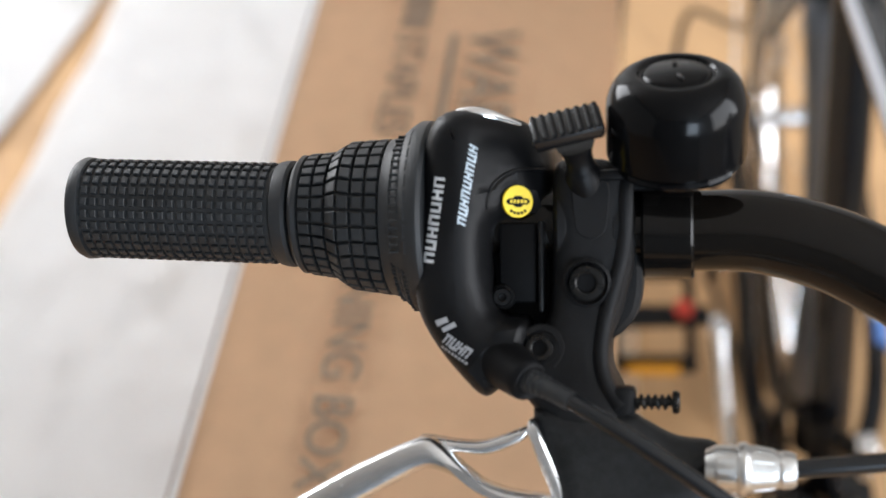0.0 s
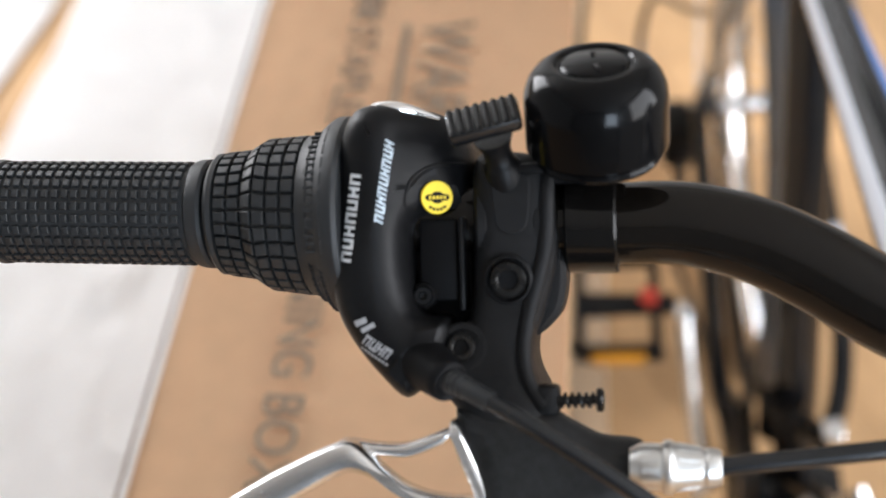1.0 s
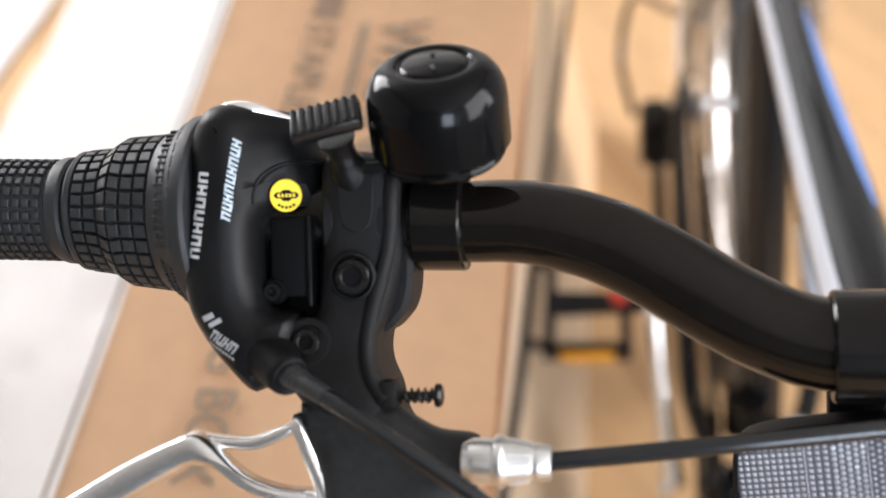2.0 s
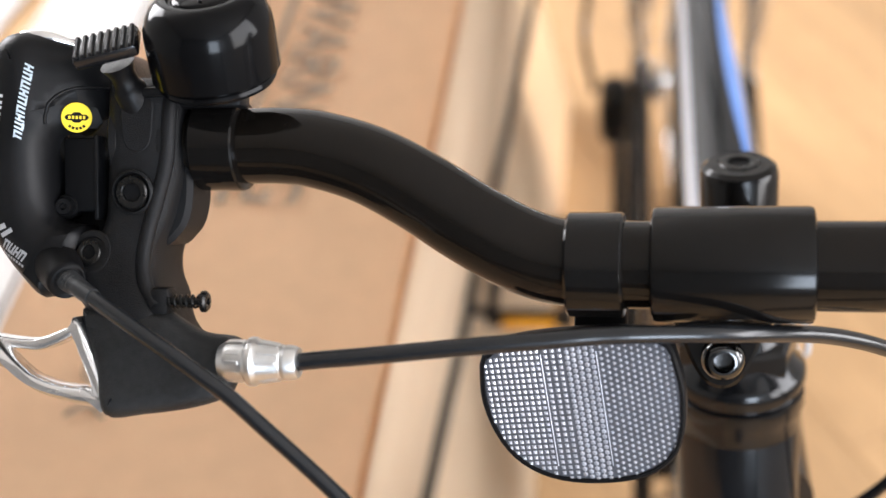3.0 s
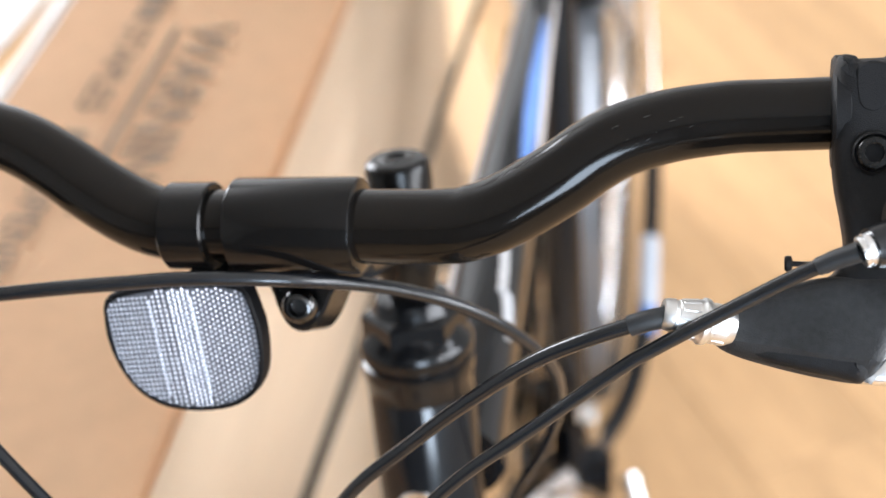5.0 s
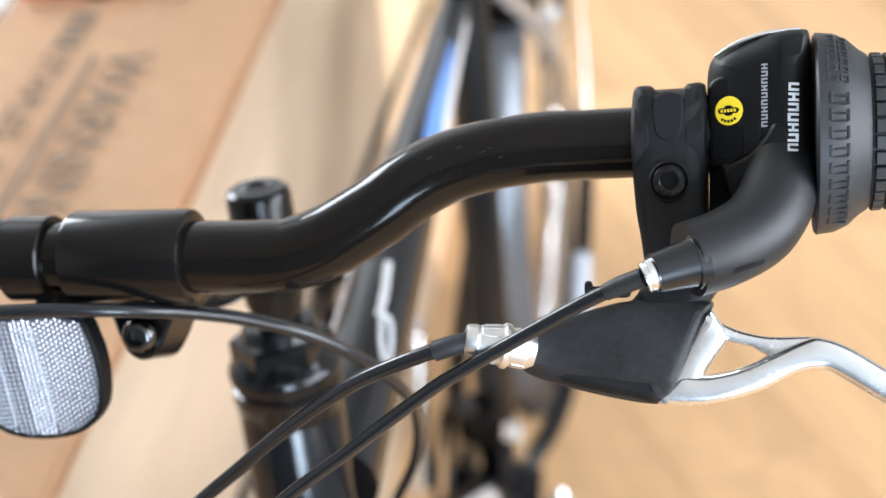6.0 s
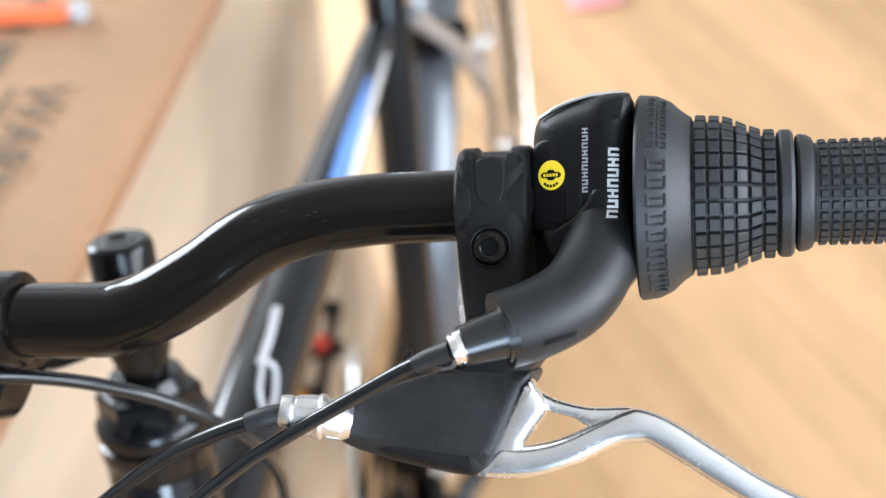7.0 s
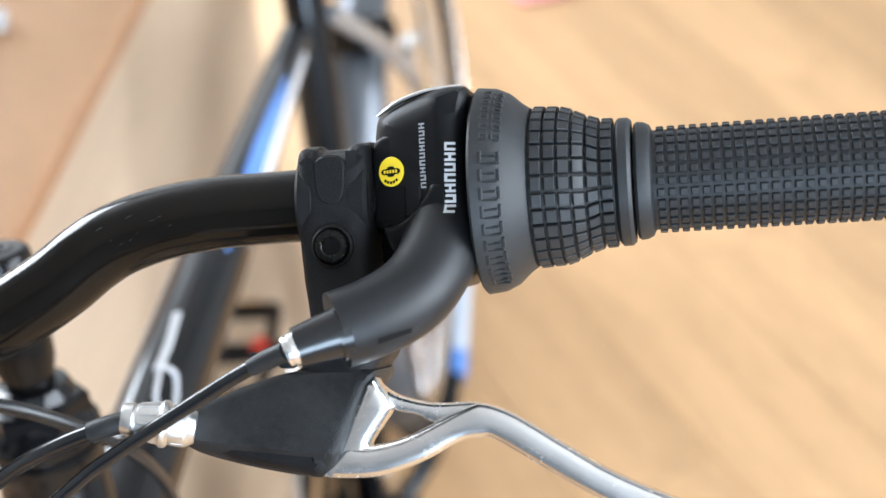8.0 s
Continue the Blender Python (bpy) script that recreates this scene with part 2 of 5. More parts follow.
def slab(pts, layers, shear=None, crease=()):
    """A body from one outline: layers are (height, inset); shear adds a height from the place."""
    bm = bmesh.new()
    rings = []
    for h, d in layers:
        o = inset(pts, d) if d else pts
        rings.append([bm.verts.new((x, y, h + (shear(x, y) if shear else 0))) for x, y in o])
    k = len(pts)
    for r0, r1 in zip(rings, rings[1:]):
        for i in range(k):
            bm.faces.new((r0[i], r0[(i + 1) % k], r1[(i + 1) % k], r1[i]))
    for ring, (h, d), flip in ((rings[0], layers[0], True), (rings[-1], layers[-1], False)):
        edge = [Vector((v.co.x, v.co.y)) for v in ring]
        xs, ys = [p.x for p in edge], [p.y for p in edge]
        step = max(max(xs) - min(xs), max(ys) - min(ys)) / (24 if shear else 2)
        inner = [Vector(p) for p in crease if inside(p[0], p[1], edge)]
        if shear:
            x = min(xs) + step / 2
            while x < max(xs):
                y = min(ys) + step / 2
                while y < max(ys):
                    if inside(x, y, edge) and min((Vector((x, y)) - p).length for p in edge) > step * 0.45:
                        inner.append(Vector((x, y)))
                    y += step
                x += step
        vs, _, fs, *_ = delaunay_2d_cdt(edge + inner, [(i, (i + 1) % k) for i in range(k)], [], 1, 1e-7)
        vv = [ring[i] if i < k else bm.verts.new((p.x, p.y, h + (shear(p.x, p.y) if shear else 0))) for i, p in enumerate(vs)]
        for f in fs:
            if len(set(f)) == 3:
                tri = [vv[i] for i in f]
                if bm.faces.get(tri) is None:
                    bm.faces.new(tri[::-1] if flip else tri)
    return bm


def inside(x, y, poly):
    hit = False
    for p, q in zip(poly, poly[1:] + poly[:1]):
        if (p.y > y) != (q.y > y) and x < (q.x - p.x) * (y - p.y) / (q.y - p.y) + p.x:
            hit = not hit
    return hit


def grid_pads(cols, rows, centre, radius, gap_a, gap_r, height, phase=0.0, shift=None):
    """Raised pads round the bar: cols are (a0, a1) stretches; centre(a) and radius(a) give the surface."""
    verts, faces = [], []
    for a0, a1 in cols:
        for r in range(rows):
            t0, t1 = 2 * math.pi * (r + phase) / rows, 2 * math.pi * (r + 1 + phase) / rows
            base = len(verts)
            for lift, ins in ((-1.0, 0.0), (height * 0.75, 0.10), (height, 0.32)):
                for a, t in ((a0, t0), (a1, t0), (a1, t1), (a0, t1)):
                    am, tm = (a0 + a1) / 2, (t0 + t1) / 2
                    ga = gap_a / 2 + ins
                    aa = a + (ga if a < am else -ga)
                    rad = radius(aa)
                    gt = (gap_r / 2 + ins) / rad
                    tt = t + (gt if t < tm else -gt)
                    if shift:
                        tt += shift(aa, tt)
                    rad += lift
                    verts.append((aa, centre(aa) + rad * math.sin(tt), rad * math.cos(tt)))
            for lo in (0, 4):
                for k in range(4):
                    faces.append((base + lo + k, base + lo + (k + 1) % 4, base + lo + 4 + (k + 1) % 4, base + lo + 4 + k))
            faces.append((base + 8, base + 9, base + 10, base + 11))
    me = bpy.data.meshes.new("tmp")
    me.from_pydata(verts, [], faces)
    bm = bmesh.new()
    bm.from_mesh(me)
    bpy.data.meshes.remove(me)
    return bm


def spindle(profile, centre, seg=48):
    """Rings (a, radius) round the bar's line."""
    bm = bmesh.new()
    rings = [[bm.verts.new((a, centre(a) + r * math.sin(2 * math.pi * k / seg), r * math.cos(2 * math.pi * k / seg))) for k in range(seg)] for a, r in profile]
    for r0, r1 in zip(rings, rings[1:]):
        for k in range(seg):
            bm.faces.new((r0[k], r0[(k + 1) % seg], r1[(k + 1) % seg], r1[k]))
    bm.faces.new(rings[0][::-1])
    bm.faces.new(rings[-1])
    return bm


def interp(table):
    xs, ys = [p[0] for p in table], [p[1] for p in table]
    return lambda x: float(np.interp(x, xs, ys))


def surface(ob):
    """Heights c of a part's front over (a, b)."""
    inv = BAR.inverted()
    bm = bmesh.new()
    bm.from_mesh(ob.data)
    bm.transform(inv)
    tree = BVHTree.FromBMesh(bm)
    bm.free()

    def height(a, b, default=18.0):
        hit = tree.ray_cast(Vector((a, b, 90)), Vector((0, 0, -1)))[0]
        return hit.z if hit else default
    return height


def decal(quads, height, lift=0.25):
    """Flat print that follows a front surface: quads of (a, b) corners, each cut small and lifted by a hair."""
    bm = bmesh.new()
    for q in quads:
        n = 3
        g = []
        for i in range(n + 1):
            row = []
            for j in range(n + 1):
                u, v = i / n, j / n
                p = (Vector(q[0]) * (1 - u) + Vector(q[1]) * u) * (1 - v) + (Vector(q[3]) * (1 - u) + Vector(q[2]) * u) * v
                row.append(bm.verts.new((p.x, p.y, height(p.x, p.y) + lift)))
            g.append(row)
        for i in range(n):
            for j in range(n):
                bm.faces.new((g[i][j], g[i + 1][j], g[i + 1][j + 1], g[i][j + 1]))
    return bm


def bars_along(p0, p1, count, size, fill=0.72, slant=0.0, strokes=1):
    """Quads for a row of plain print bars from p0 to p1, each of that size across."""
    p0, p1 = Vector(p0), Vector(p1)
    d = (p1 - p0)
    nrm = Vector((-d.y, d.x)).normalized() * size / 2
    out = []
    s = d.normalized() * slant * size
    for i in range(count):
        for k in range(strokes):
            w = fill / strokes
            u = i + (1 - fill) / 2 + k * w
            f = 0.62 if strokes > 1 else 1.0
            u += w * (1 - f) * (k / max(1, strokes - 1) if strokes > 1 else 0.5)
            a, b = p0 + d * u / count, p0 + d * (u + w * f) / count
            out.append((tuple(a - nrm - s), tuple(b - nrm - s), tuple(b + nrm + s), tuple(a + nrm + s)))
        if strokes > 1:
            a, b = p0 + d * (i + (1 - fill) / 2) / count, p0 + d * (i + (1 + fill) / 2) / count
            e = nrm * (0.28 if i % 2 else 0.22)
            o = nrm * (0.78 if i % 3 == 0 else -0.78 if i % 3 == 1 else 0.0)
            out.append((tuple(a + o - e), tuple(b + o - e), tuple(b + o + e), tuple(a + o + e)))
    return out


def socket_bolt(name, origin, direction, r, h, parent, mat=None, label=""):
    """A cap bolt with a hexagon socket."""
    m = axis(origin, direction)
    body = lathe([(r * 0.98, -h), (r, -h * 0.9), (r, h * 0.75), (r * 0.93, h * 0.97), (r * 0.8, h), (r * 0.62, h), (r * 0.56, h * 0.9), (r * 0.56, h * 0.2), (0, h * 0.15)], 28, m)
    bolt = part(name, body, mat or BOLT, parent, label, BAR)
    # Hexagon floor in deep black paints the shade down the socket.
    part("socket_shade", lathe([(r * 0.6, h * 0.2), (r * 0.6, h * 0.55), (0, h * 0.5)], 6, m), PLASTIC_DARK, parent, "", BAR, 5)
    return bolt

# ---------------------------------------------------------------- room
X0, X1, Y0, Y1, ZC = ROOM


def structure(name, bm, mat, label, category):
    return tagged(part(name, bm, mat), label, category, kind="structure")


def block(x0, x1, y0, y1, z0, z1):
    return rounded(x1 - x0, y1 - y0, z1 - z0, 0, pose((x0 + x1) / 2, (y0 + y1) / 2, (z0 + z1) / 2))


# Walls and ceiling are out of view, added to shape bounce and reflections.
la, lb_, lz0, lz1 = WEST_OPENING
structure("wall_west", merged(block(X0 - 0.2, X0, Y0 - 0.2, la, -0.05, ZC), block(X0 - 0.2, X0, lb_, Y1 + 0.2, -0.05, ZC), block(X0 - 0.2, X0, la, lb_, -0.05, lz0), block(X0 - 0.2, X0, la, lb_, lz1, ZC)), WALL, "unseen light grey wall with an opening added for the fill lamp", "wall")
structure("wall_north", block(X0, X1, Y1, Y1 + 0.2, -0.05, ZC), WALL, "plain unseen light grey wall behind the bicycle", "wall")
ra, rb, rz0, rz1 = EAST_WIN
structure("wall_east", merged(block(X1, X1 + 0.2, Y0 - 0.2, ra, -0.05, ZC), block(X1, X1 + 0.2, rb, Y1 + 0.2, -0.05, ZC), block(X1, X1 + 0.2, ra, rb, -0.05, rz0), block(X1, X1 + 0.2, ra, rb, rz1, ZC)), WALL, "unseen light grey wall with a wide window opening", "wall")
ba, bb, bz0, bz1 = SOUTH_WIN
# Out of view; kept dark to hold down reflections in the bar and bell.
structure("wall_south", merged(block(X0, ba, Y0 - 0.2, Y0, -0.05, ZC), block(bb, X1, Y0 - 0.2, Y0, -0.05, ZC), block(ba, bb, Y0 - 0.2, Y0, -0.05, bz0), block(ba, bb, Y0 - 0.2, Y0, bz1, ZC)), GREY_WALL, "unseen slate grey wall, dark to deepen reflections, with a window opening", "wall")
structure("ceiling", block(X0 - 0.2, X1 + 0.2, Y0 - 0.2, Y1 + 0.2, ZC, ZC + 0.15), WALL, "plain unseen light grey ceiling", "ceiling")
floor = structure("floor", block(X0 - 0.2, X1 + 0.2, Y0 - 0.2, Y1 + 0.2, -0.09, -0.004), GAP, "honey oak laminate floor of long planks", "floor")

# ---------------------------------------------------------------- bicycle
bicycle = tagged(new("bicycle"), "black hybrid bicycle with twist shifters, leaning by a cardboard carton", "bicycle")
bicycle.empty_display_size = 0.1

left = interp([(-345, 9.8), (-266, 6.6), (-228, 4.9), (-195, 2.5), (-160, 0.7), (-138, 0.5)])
right = interp([(138, 0), (180, 0.9), (237, 1.9), (345, 2.6)])
bend = [(-127, -1.0), (-112, -5.6), (-97, -13.3), (-82, -22.6), (-68, -30.0), (-56, -33.8), (-42, -34.6)]
line = [(a, left(a), 0) for a in (-328, -300, -262, -228, -200, -170, -150, -138)] + [(a, b, 0) for a, b in bend] + [(0, -34.7, 0)]
bend_r = [(42, -34.8), (54, -33.0), (63, -29.8), (72, -25.0), (82, -19.0), (91, -12.6), (100, -7.6), (110, -4.2), (120, -2.0), (130, -0.7)]
line += [(a, b, 0) for a, b in bend_r] + [(a, right(a), 0) for a in (138, 150, 170, 200, 228, 262, 300, 337)]
bar_line = spline(line, 6)
bulge = interp([(40, 12.6), (75, 12.3), (110, 11.8), (150, 11.3)])
bar = part("handlebar", tube(bar_line, [bulge(abs(p.x)) for p in bar_line], 32), BAR_PAINT, bicycle, "satin black riser handlebar", BAR)


# ---- pale scuffs in the bar's paint
srnd = random.Random(11)
for i in range(9):
    a0, t0 = srnd.uniform(100, 140), radians(srnd.uniform(-20, 16))
    wide, tall, lean = srnd.uniform(0.5, 2.2), srnd.uniform(0.08, 0.2), srnd.uniform(-0.4, 0.4)
    mark = bmesh.new()
    quad = []
    for du, dv in ((-0.5, -0.5), (0.5, -0.3), (0.45, 0.5), (-0.4, 0.35)):
        a = a0 + du * wide
        q = min(range(len(bar_line)), key=lambda k: abs(bar_line[k].x - a))
        q = min(max(q, 1), len(bar_line) - 2)
        p0, p1 = (bar_line[q], bar_line[q + 1]) if bar_line[q].x <= a else (bar_line[q - 1], bar_line[q])
        c = p0.lerp(p1, (a - p0.x) / (p1.x - p0.x))
        rad, t = bulge(a) + 0.06, t0 + (dv * tall + du * lean) / 12
        d = (p1 - p0).normalized()
        quad.append(mark.verts.new(c + rad * (math.cos(t) * Vector((0, 0, 1)) + math.sin(t) * Vector((-d.y, d.x, 0)))))
    mark.faces.new(quad)
    part("scuff", mark, SCUFF, bar, "", BAR)


# ---- grips
def grip(side, centre, a_in, a_out, r, mat, rows, pitch, lip):
    s = 1 if side > 0 else -1
    prof = [(a_in, 11.6), (a_in + s * 0.3, r + lip - 0.7), (a_in + s * 1.2, r + lip), (a_in + s * 3.2, r + lip * 0.9), (a_in + s * 4.8, r + lip * 0.5), (a_in + s * 5.6, r - 0.6)]
    prof += [(a_out - s * 4.5, r - 0.6), (a_out - s * 4.2, r + 0.6), (a_out - s * 2.2, r + 0.8), (a_out - s * 0.7, r + 0.1), (a_out, r - 1.6), (a_out + s * 0.4, 4)]
    body = part("grip", spindle(prof, centre), mat, bicycle, "black rubber grip with a square raised tread", BAR)
    a0, a1 = a_in + s * 6.2, a_out - s * 5.0
    n = int(abs(a1 - a0) / pitch)
    cols = [tuple(sorted((a0 + (a1 - a0) * i / n, a0 + (a1 - a0) * (i + 1) / n))) for i in range(n)]
    tagged(part("tread", grid_pads(cols, rows, centre, lambda a: r - 0.7, 0.9, 0.9, 1.1), mat, body, "", BAR), kind="stuff")
    return body


grip(-1, left, -264.5, -332.5, 14.6, RUBBER, 26, 2.9, 1.1)
grip(1, right, 266.5, 345, 15.4, RUBBER, 29, 3.15, 2.2)


# ---- twist shifters
def twist(side, centre, parent, mat, prof, cols, radius, letters):
    body = part("twist_sleeve", spindle(prof, centre, 64), mat, parent, "ribbed rubber twist sleeve with embossed lettering shapes", BAR)
    wave = lambda a, t: 0.055 * math.exp(-((a - WAVE[side]) / 3.2) ** 2) * math.sin(3 * t)
    tagged(part("sleeve_tread", grid_pads(cols, 31, centre, radius, 0.72, 0.72, 0.95, 0.3, wave), mat, parent, "", BAR), kind="stuff")
    # embossed marks round the collar
    marks = bmesh.new()
    for t, wdt, tall, off in letters:
        for da, dt, la, lt in ((-0.5, 0, 0.2, 1.0), (0.5, 0, 0.2, 1.0), (0, -0.42, 1.0, 0.2), (0.0, 0.1, 0.8, 0.18)):
            a = MARK[side] + off + da * tall
            rad = COLLAR[side](a) - 0.12
            tt = t + dt * wdt / rad
            mm = Matrix.Translation((a, centre(a) + rad * math.sin(tt), rad * math.cos(tt))) @ Matrix.Rotation(-tt, 4, "X")
            marks = merged(marks, rounded(tall * la, wdt * lt * 0.8, 0.9, 0.15, mm, 1))
    tagged(part("embossing", marks, mat, parent, "", BAR), kind="stuff")


EMBOSS = [(-1.12 + 0.17 * i, 4.4, 5.0, 0.0) for i in range(9)] + [(0.46 + 0.115 * i, 2.9, 2.2, d) for i in range(7) for d in (-1.7, 1.7)]
EMBOSS_L = [(1.05 - 0.17 * i, 4.4, 5.0, 0.0) for i in range(9)] + [(-0.62 - 0.115 * i, 2.9, 2.2, d) for i in range(7) for d in (-1.7, 1.7)]
WAVE = {-1: -249.5, 1: 252.0}
MARK = {-1: -229.6, 1: 227.0}
COLLAR = {-1: interp([(-236, 22.2), (-232, 23.6), (-229, 26.4), (-226, 28.0), (-222, 28.2)]), 1: interp([(221, 31.2), (227, 30.6), (231, 28.6), (235, 25.4), (240, 23.6)])}
TWL = interp([(-262, 16.6), (-252.5, 17.6), (-247.5, 20.7), (-236, 21.8)])
TWR = interp([(236, 23.6), (247, 22.8), (252, 20.2), (257, 18.5), (265, 18.2)])


# ---- left control: twist shifter body
def front_layers(lo, hi, r):
    return [(lo, 5), (lo + 3, 1.2), (lo + 7, 0), (hi - r, 0), (hi - r * 0.62, r * 0.12), (hi - r * 0.3, r * 0.38), (hi - r * 0.1, r * 0.72), (hi, r * 1.25)]


ol = smooth_outline([(-223.6, 12), (-222.5, 26), (-217, 33.6), (-205, 33.4), (-195, 30.5), (-189.6, 22), (-189, 8), (-190.5, 3.4), (-203.6, 3.2), (-205.4, -8), (-203, -21.5), (-195, -23.5), (-195.5, -32), (-201, -39), (-206.5, -44.5), (-214, -38), (-221, -29), (-225.2, -20), (-226.4, -8), (-224.6, 3)], 4)


def pocket_depth(x, y):
    """How far a place lies inside the arched sticker recess."""
    dx, dy = -195.5 - x, y - 7.8
    return 10 - math.hypot(dx, dy) if dx > 0 and dy > 0 else min(x + 205.5, 17.8 - y)


def body_slope(x, y):
    base = -0.74 * max(0.0, x + 211) * (1 if y > -12 else max(0.0, 1 + (y + 12) / 14))
    k = max(0.0, min(1.0, pocket_depth(x, y) / 1.1)) if y > -2 else 0.0
    k = k * k * (3 - 2 * k)
    return base + k * (-6.5 - 0.56 * (x + 204.6) - base)


arch = [(-205.5, 4), (-205.5, 7)] + [(-195.5 - 10 * math.cos(radians(9 * i)), 7.8 + 10 * math.sin(radians(9 * i))) for i in range(11)] + [(-193, 17.8), (-191, 17.8)]
recess = [(x + (-195.5 - x) * d / 10 if y > 4.5 else x + d, y - max(0.0, y - 7.8) * d / 10) for d in (0.0, 0.35, 0.75, 1.15) for x, y in arch]
shifter = part("twist_shifter", slab(ol, front_layers(-24, 24.8, 7), body_slope, recess), PLASTIC, bicycle, "black twist shifter body with white print and yellow sticker", BAR, 40)
hl = surface(shifter)
part("cavity_floor", rounded(19, 34, 16, 1.0, pose(-198, -9, -1)), PLASTIC_DARK, shifter, "", BAR)
part("cavity_shelf", rounded(10.5, 22, 5, 0.8, pose(-198, -8, 10)), PLASTIC_DARK, shifter, "", BAR)
part("cavity_lip", rounded(1.4, 25, 9, 0.5, pose(-191.4, -9, 11)), PLASTIC, shifter, "", BAR)
part("cable_screw", lathe([(2.7, -8), (2.7, 0), (2.3, 0.7), (1.2, 0.7), (0.9, -0.6), (0, -0.8)], 18, axis((-202.2, -17.4, 15), (0.1, 0, 1))), PLASTIC, shifter, "", BAR)
part("screw_boss", lathe([(3.8, -12), (3.8, -1.6), (3.2, -0.8)], 20, axis((-202.2, -17.4, 14), (0.1, 0, 1))), PLASTIC_DARK, shifter, "", BAR)
twist(-1, left, shifter, RUBBER, [(-263.6, 12), (-263.4, 16.2), (-262.2, 17.4), (-260.9, 17.3), (-260.6, 15.9), (-252.5, 16.9), (-247.5, 20.0), (-236, 21.1), (-235.4, 22.6), (-232, 23.6), (-229, 26.4), (-226.4, 28.1), (-223.8, 28.3), (-222.6, 27.6), (-222.4, 12)],
      [(-260.4 + 4.12 * i, -260.4 + 4.12 * (i + 1)) for i in range(6)], TWL, EMBOSS_L)
part("chrome_trim", tube(spline([(-219, 30.6, 15.5), (-213.5, 33.0, 16.5), (-206, 32.8, 15.5), (-197, 30.2, 11.5)], 5), [0.5 + 1.5 * math.sin(math.pi * i / 15) for i in range(16)], 14), CHROME, shifter, "polished chrome edge trim", BAR)
part("brand_print", decal(bars_along((-221.1, -7.9), (-217.5, 15.8), 7, 3.1, 0.82, strokes=2), hl), WHITE_PRINT, shifter, "white printed marks", BAR)
part("model_print", decal(bars_along((-211.9, 2.4), (-208.3, 24.2), 9, 2.2, 0.78, 0.2, 2), hl), PALE_PRINT, shifter, "pale blue printed marks", BAR)
part("logo_print", decal([((-219.4, -23.4), (-216.0, -22.2), (-215.4, -23.6), (-218.8, -25.0)), ((-217.6, -25.4), (-213.8, -23.6), (-213.2, -24.8), (-217.0, -26.6))] + bars_along((-216.8, -28.0), (-209.6, -32.6), 4, 3.2, 0.85, 0.1, 2) + bars_along((-218.2, -30.4), (-210.4, -35.2), 8, 0.8, 0.7), hl), GREY_PRINT, shifter, "grey printed badge", BAR)


def sticker(x, y, c, tilt, parent):
    m = Matrix.Translation((x, y, c)) @ Matrix.Rotation(tilt, 4, "Y")
    disc = part("sticker", lathe([(4.45, -0.6), (4.45, 0.1), (4.3, 0.2), (0, 0.22)], 40, m), YELLOW, parent, "round yellow sticker", BAR)
    ink = smooth_outline([(-3.5, 0), (-2.7, 0.85), (-1.5, 0.9), (-0.9, 1.5), (0.9, 1.5), (1.5, 0.9), (2.7, 0.85), (3.5, 0), (2.7, -0.85), (1.5, -0.9), (0.9, -1.5), (-0.9, -1.5), (-1.5, -0.9), (-2.7, -0.85)], 3)
    part("sticker_mark", slab(ink, [(0.15, 0), (0.3, 0)]), PLASTIC_DARK, parent, "", BAR @ m)
    q = []
    for i in range(5):
        t = -math.pi / 2 + (i - 2) * 0.33
        q.append(rounded(0.75, 0.8, 0.12, 0, Matrix.Translation((3.3 * math.cos(t), 3.3 * math.sin(t), 0.28)) @ Matrix.Rotation(t + math.pi / 2, 4, "Z")))
        q.append(rounded(0.65, 0.9, 0.12, 0, Matrix.Translation(((i - 2) * 1.05, 0, 0.42))))
    part("sticker_print", merged(*q[0::2]), PLASTIC_DARK, parent, "", BAR @ m)
    part("sticker_letters", merged(*q[1::2]), YELLOW, parent, "", BAR @ m)


part("pocket_rim", tube(spline([(x, y, hl(x, y) - 0.1) for x, y in arch[1:]], 2), 0.55, 10), PLASTIC, shifter, "", BAR)
sticker(-197.6, 8.9, hl(-197.6, 8.9) + 0.75, math.atan(0.56), shifter)

# ---- left cable boot and gear cable
part("cable_boot", tube(spline([(-208, -31.4, 12), (-201, -35.0, 20.5), (-194.8, -38.0, 29), (-193.4, -38.6, 31), (-193.0, -38.8, 31.4)], 4), [7.6, 7.5, 7.4, 7.2, 7.0, 6.7, 6.4, 6.1, 5.8, 5.7, 5.6, 5.5, 5.4, 5.0, 4.5, 4.0, 3.4], 24), PLASTIC_DARK, shifter, "", BAR)
gear = [(-195, -37.8, 29), (-188, -39.9, 35.6), (-180, -43.5, 40), (-170, -49.0, 43), (-160, -55.2, 44), (-150, -61.8, 44), (-140, -69.0, 43), (-130, -77.8, 42), (-120, -86.6, 41), (-108, -97.6, 40), (-88, -117, 38), (-50, -155, 30), (-25, -200, 0)]
cable_l = part("gear_cable", tube(spline(gear, 6), 2.25, 14), CABLE, bicycle, "black gear cable housing", BAR)
sleeve = spline([(-194, -38.1, 30), (-190.5, -39.1, 33.4), (-186.5, -40.5, 36.6), (-181, -43.0, 39.6)], 5)
part("cable_sleeve", tube(sleeve, [3.2 - 0.045 * i + 0.22 * (i < 10) * math.cos(math.pi * i) for i in range(len(sleeve))], 16), RUBBER, cable_l, "", BAR)


# ---- brake levers
def perch_rise(k, b0):
    return lambda x, y: max(0.0, (b0 - y)) * k


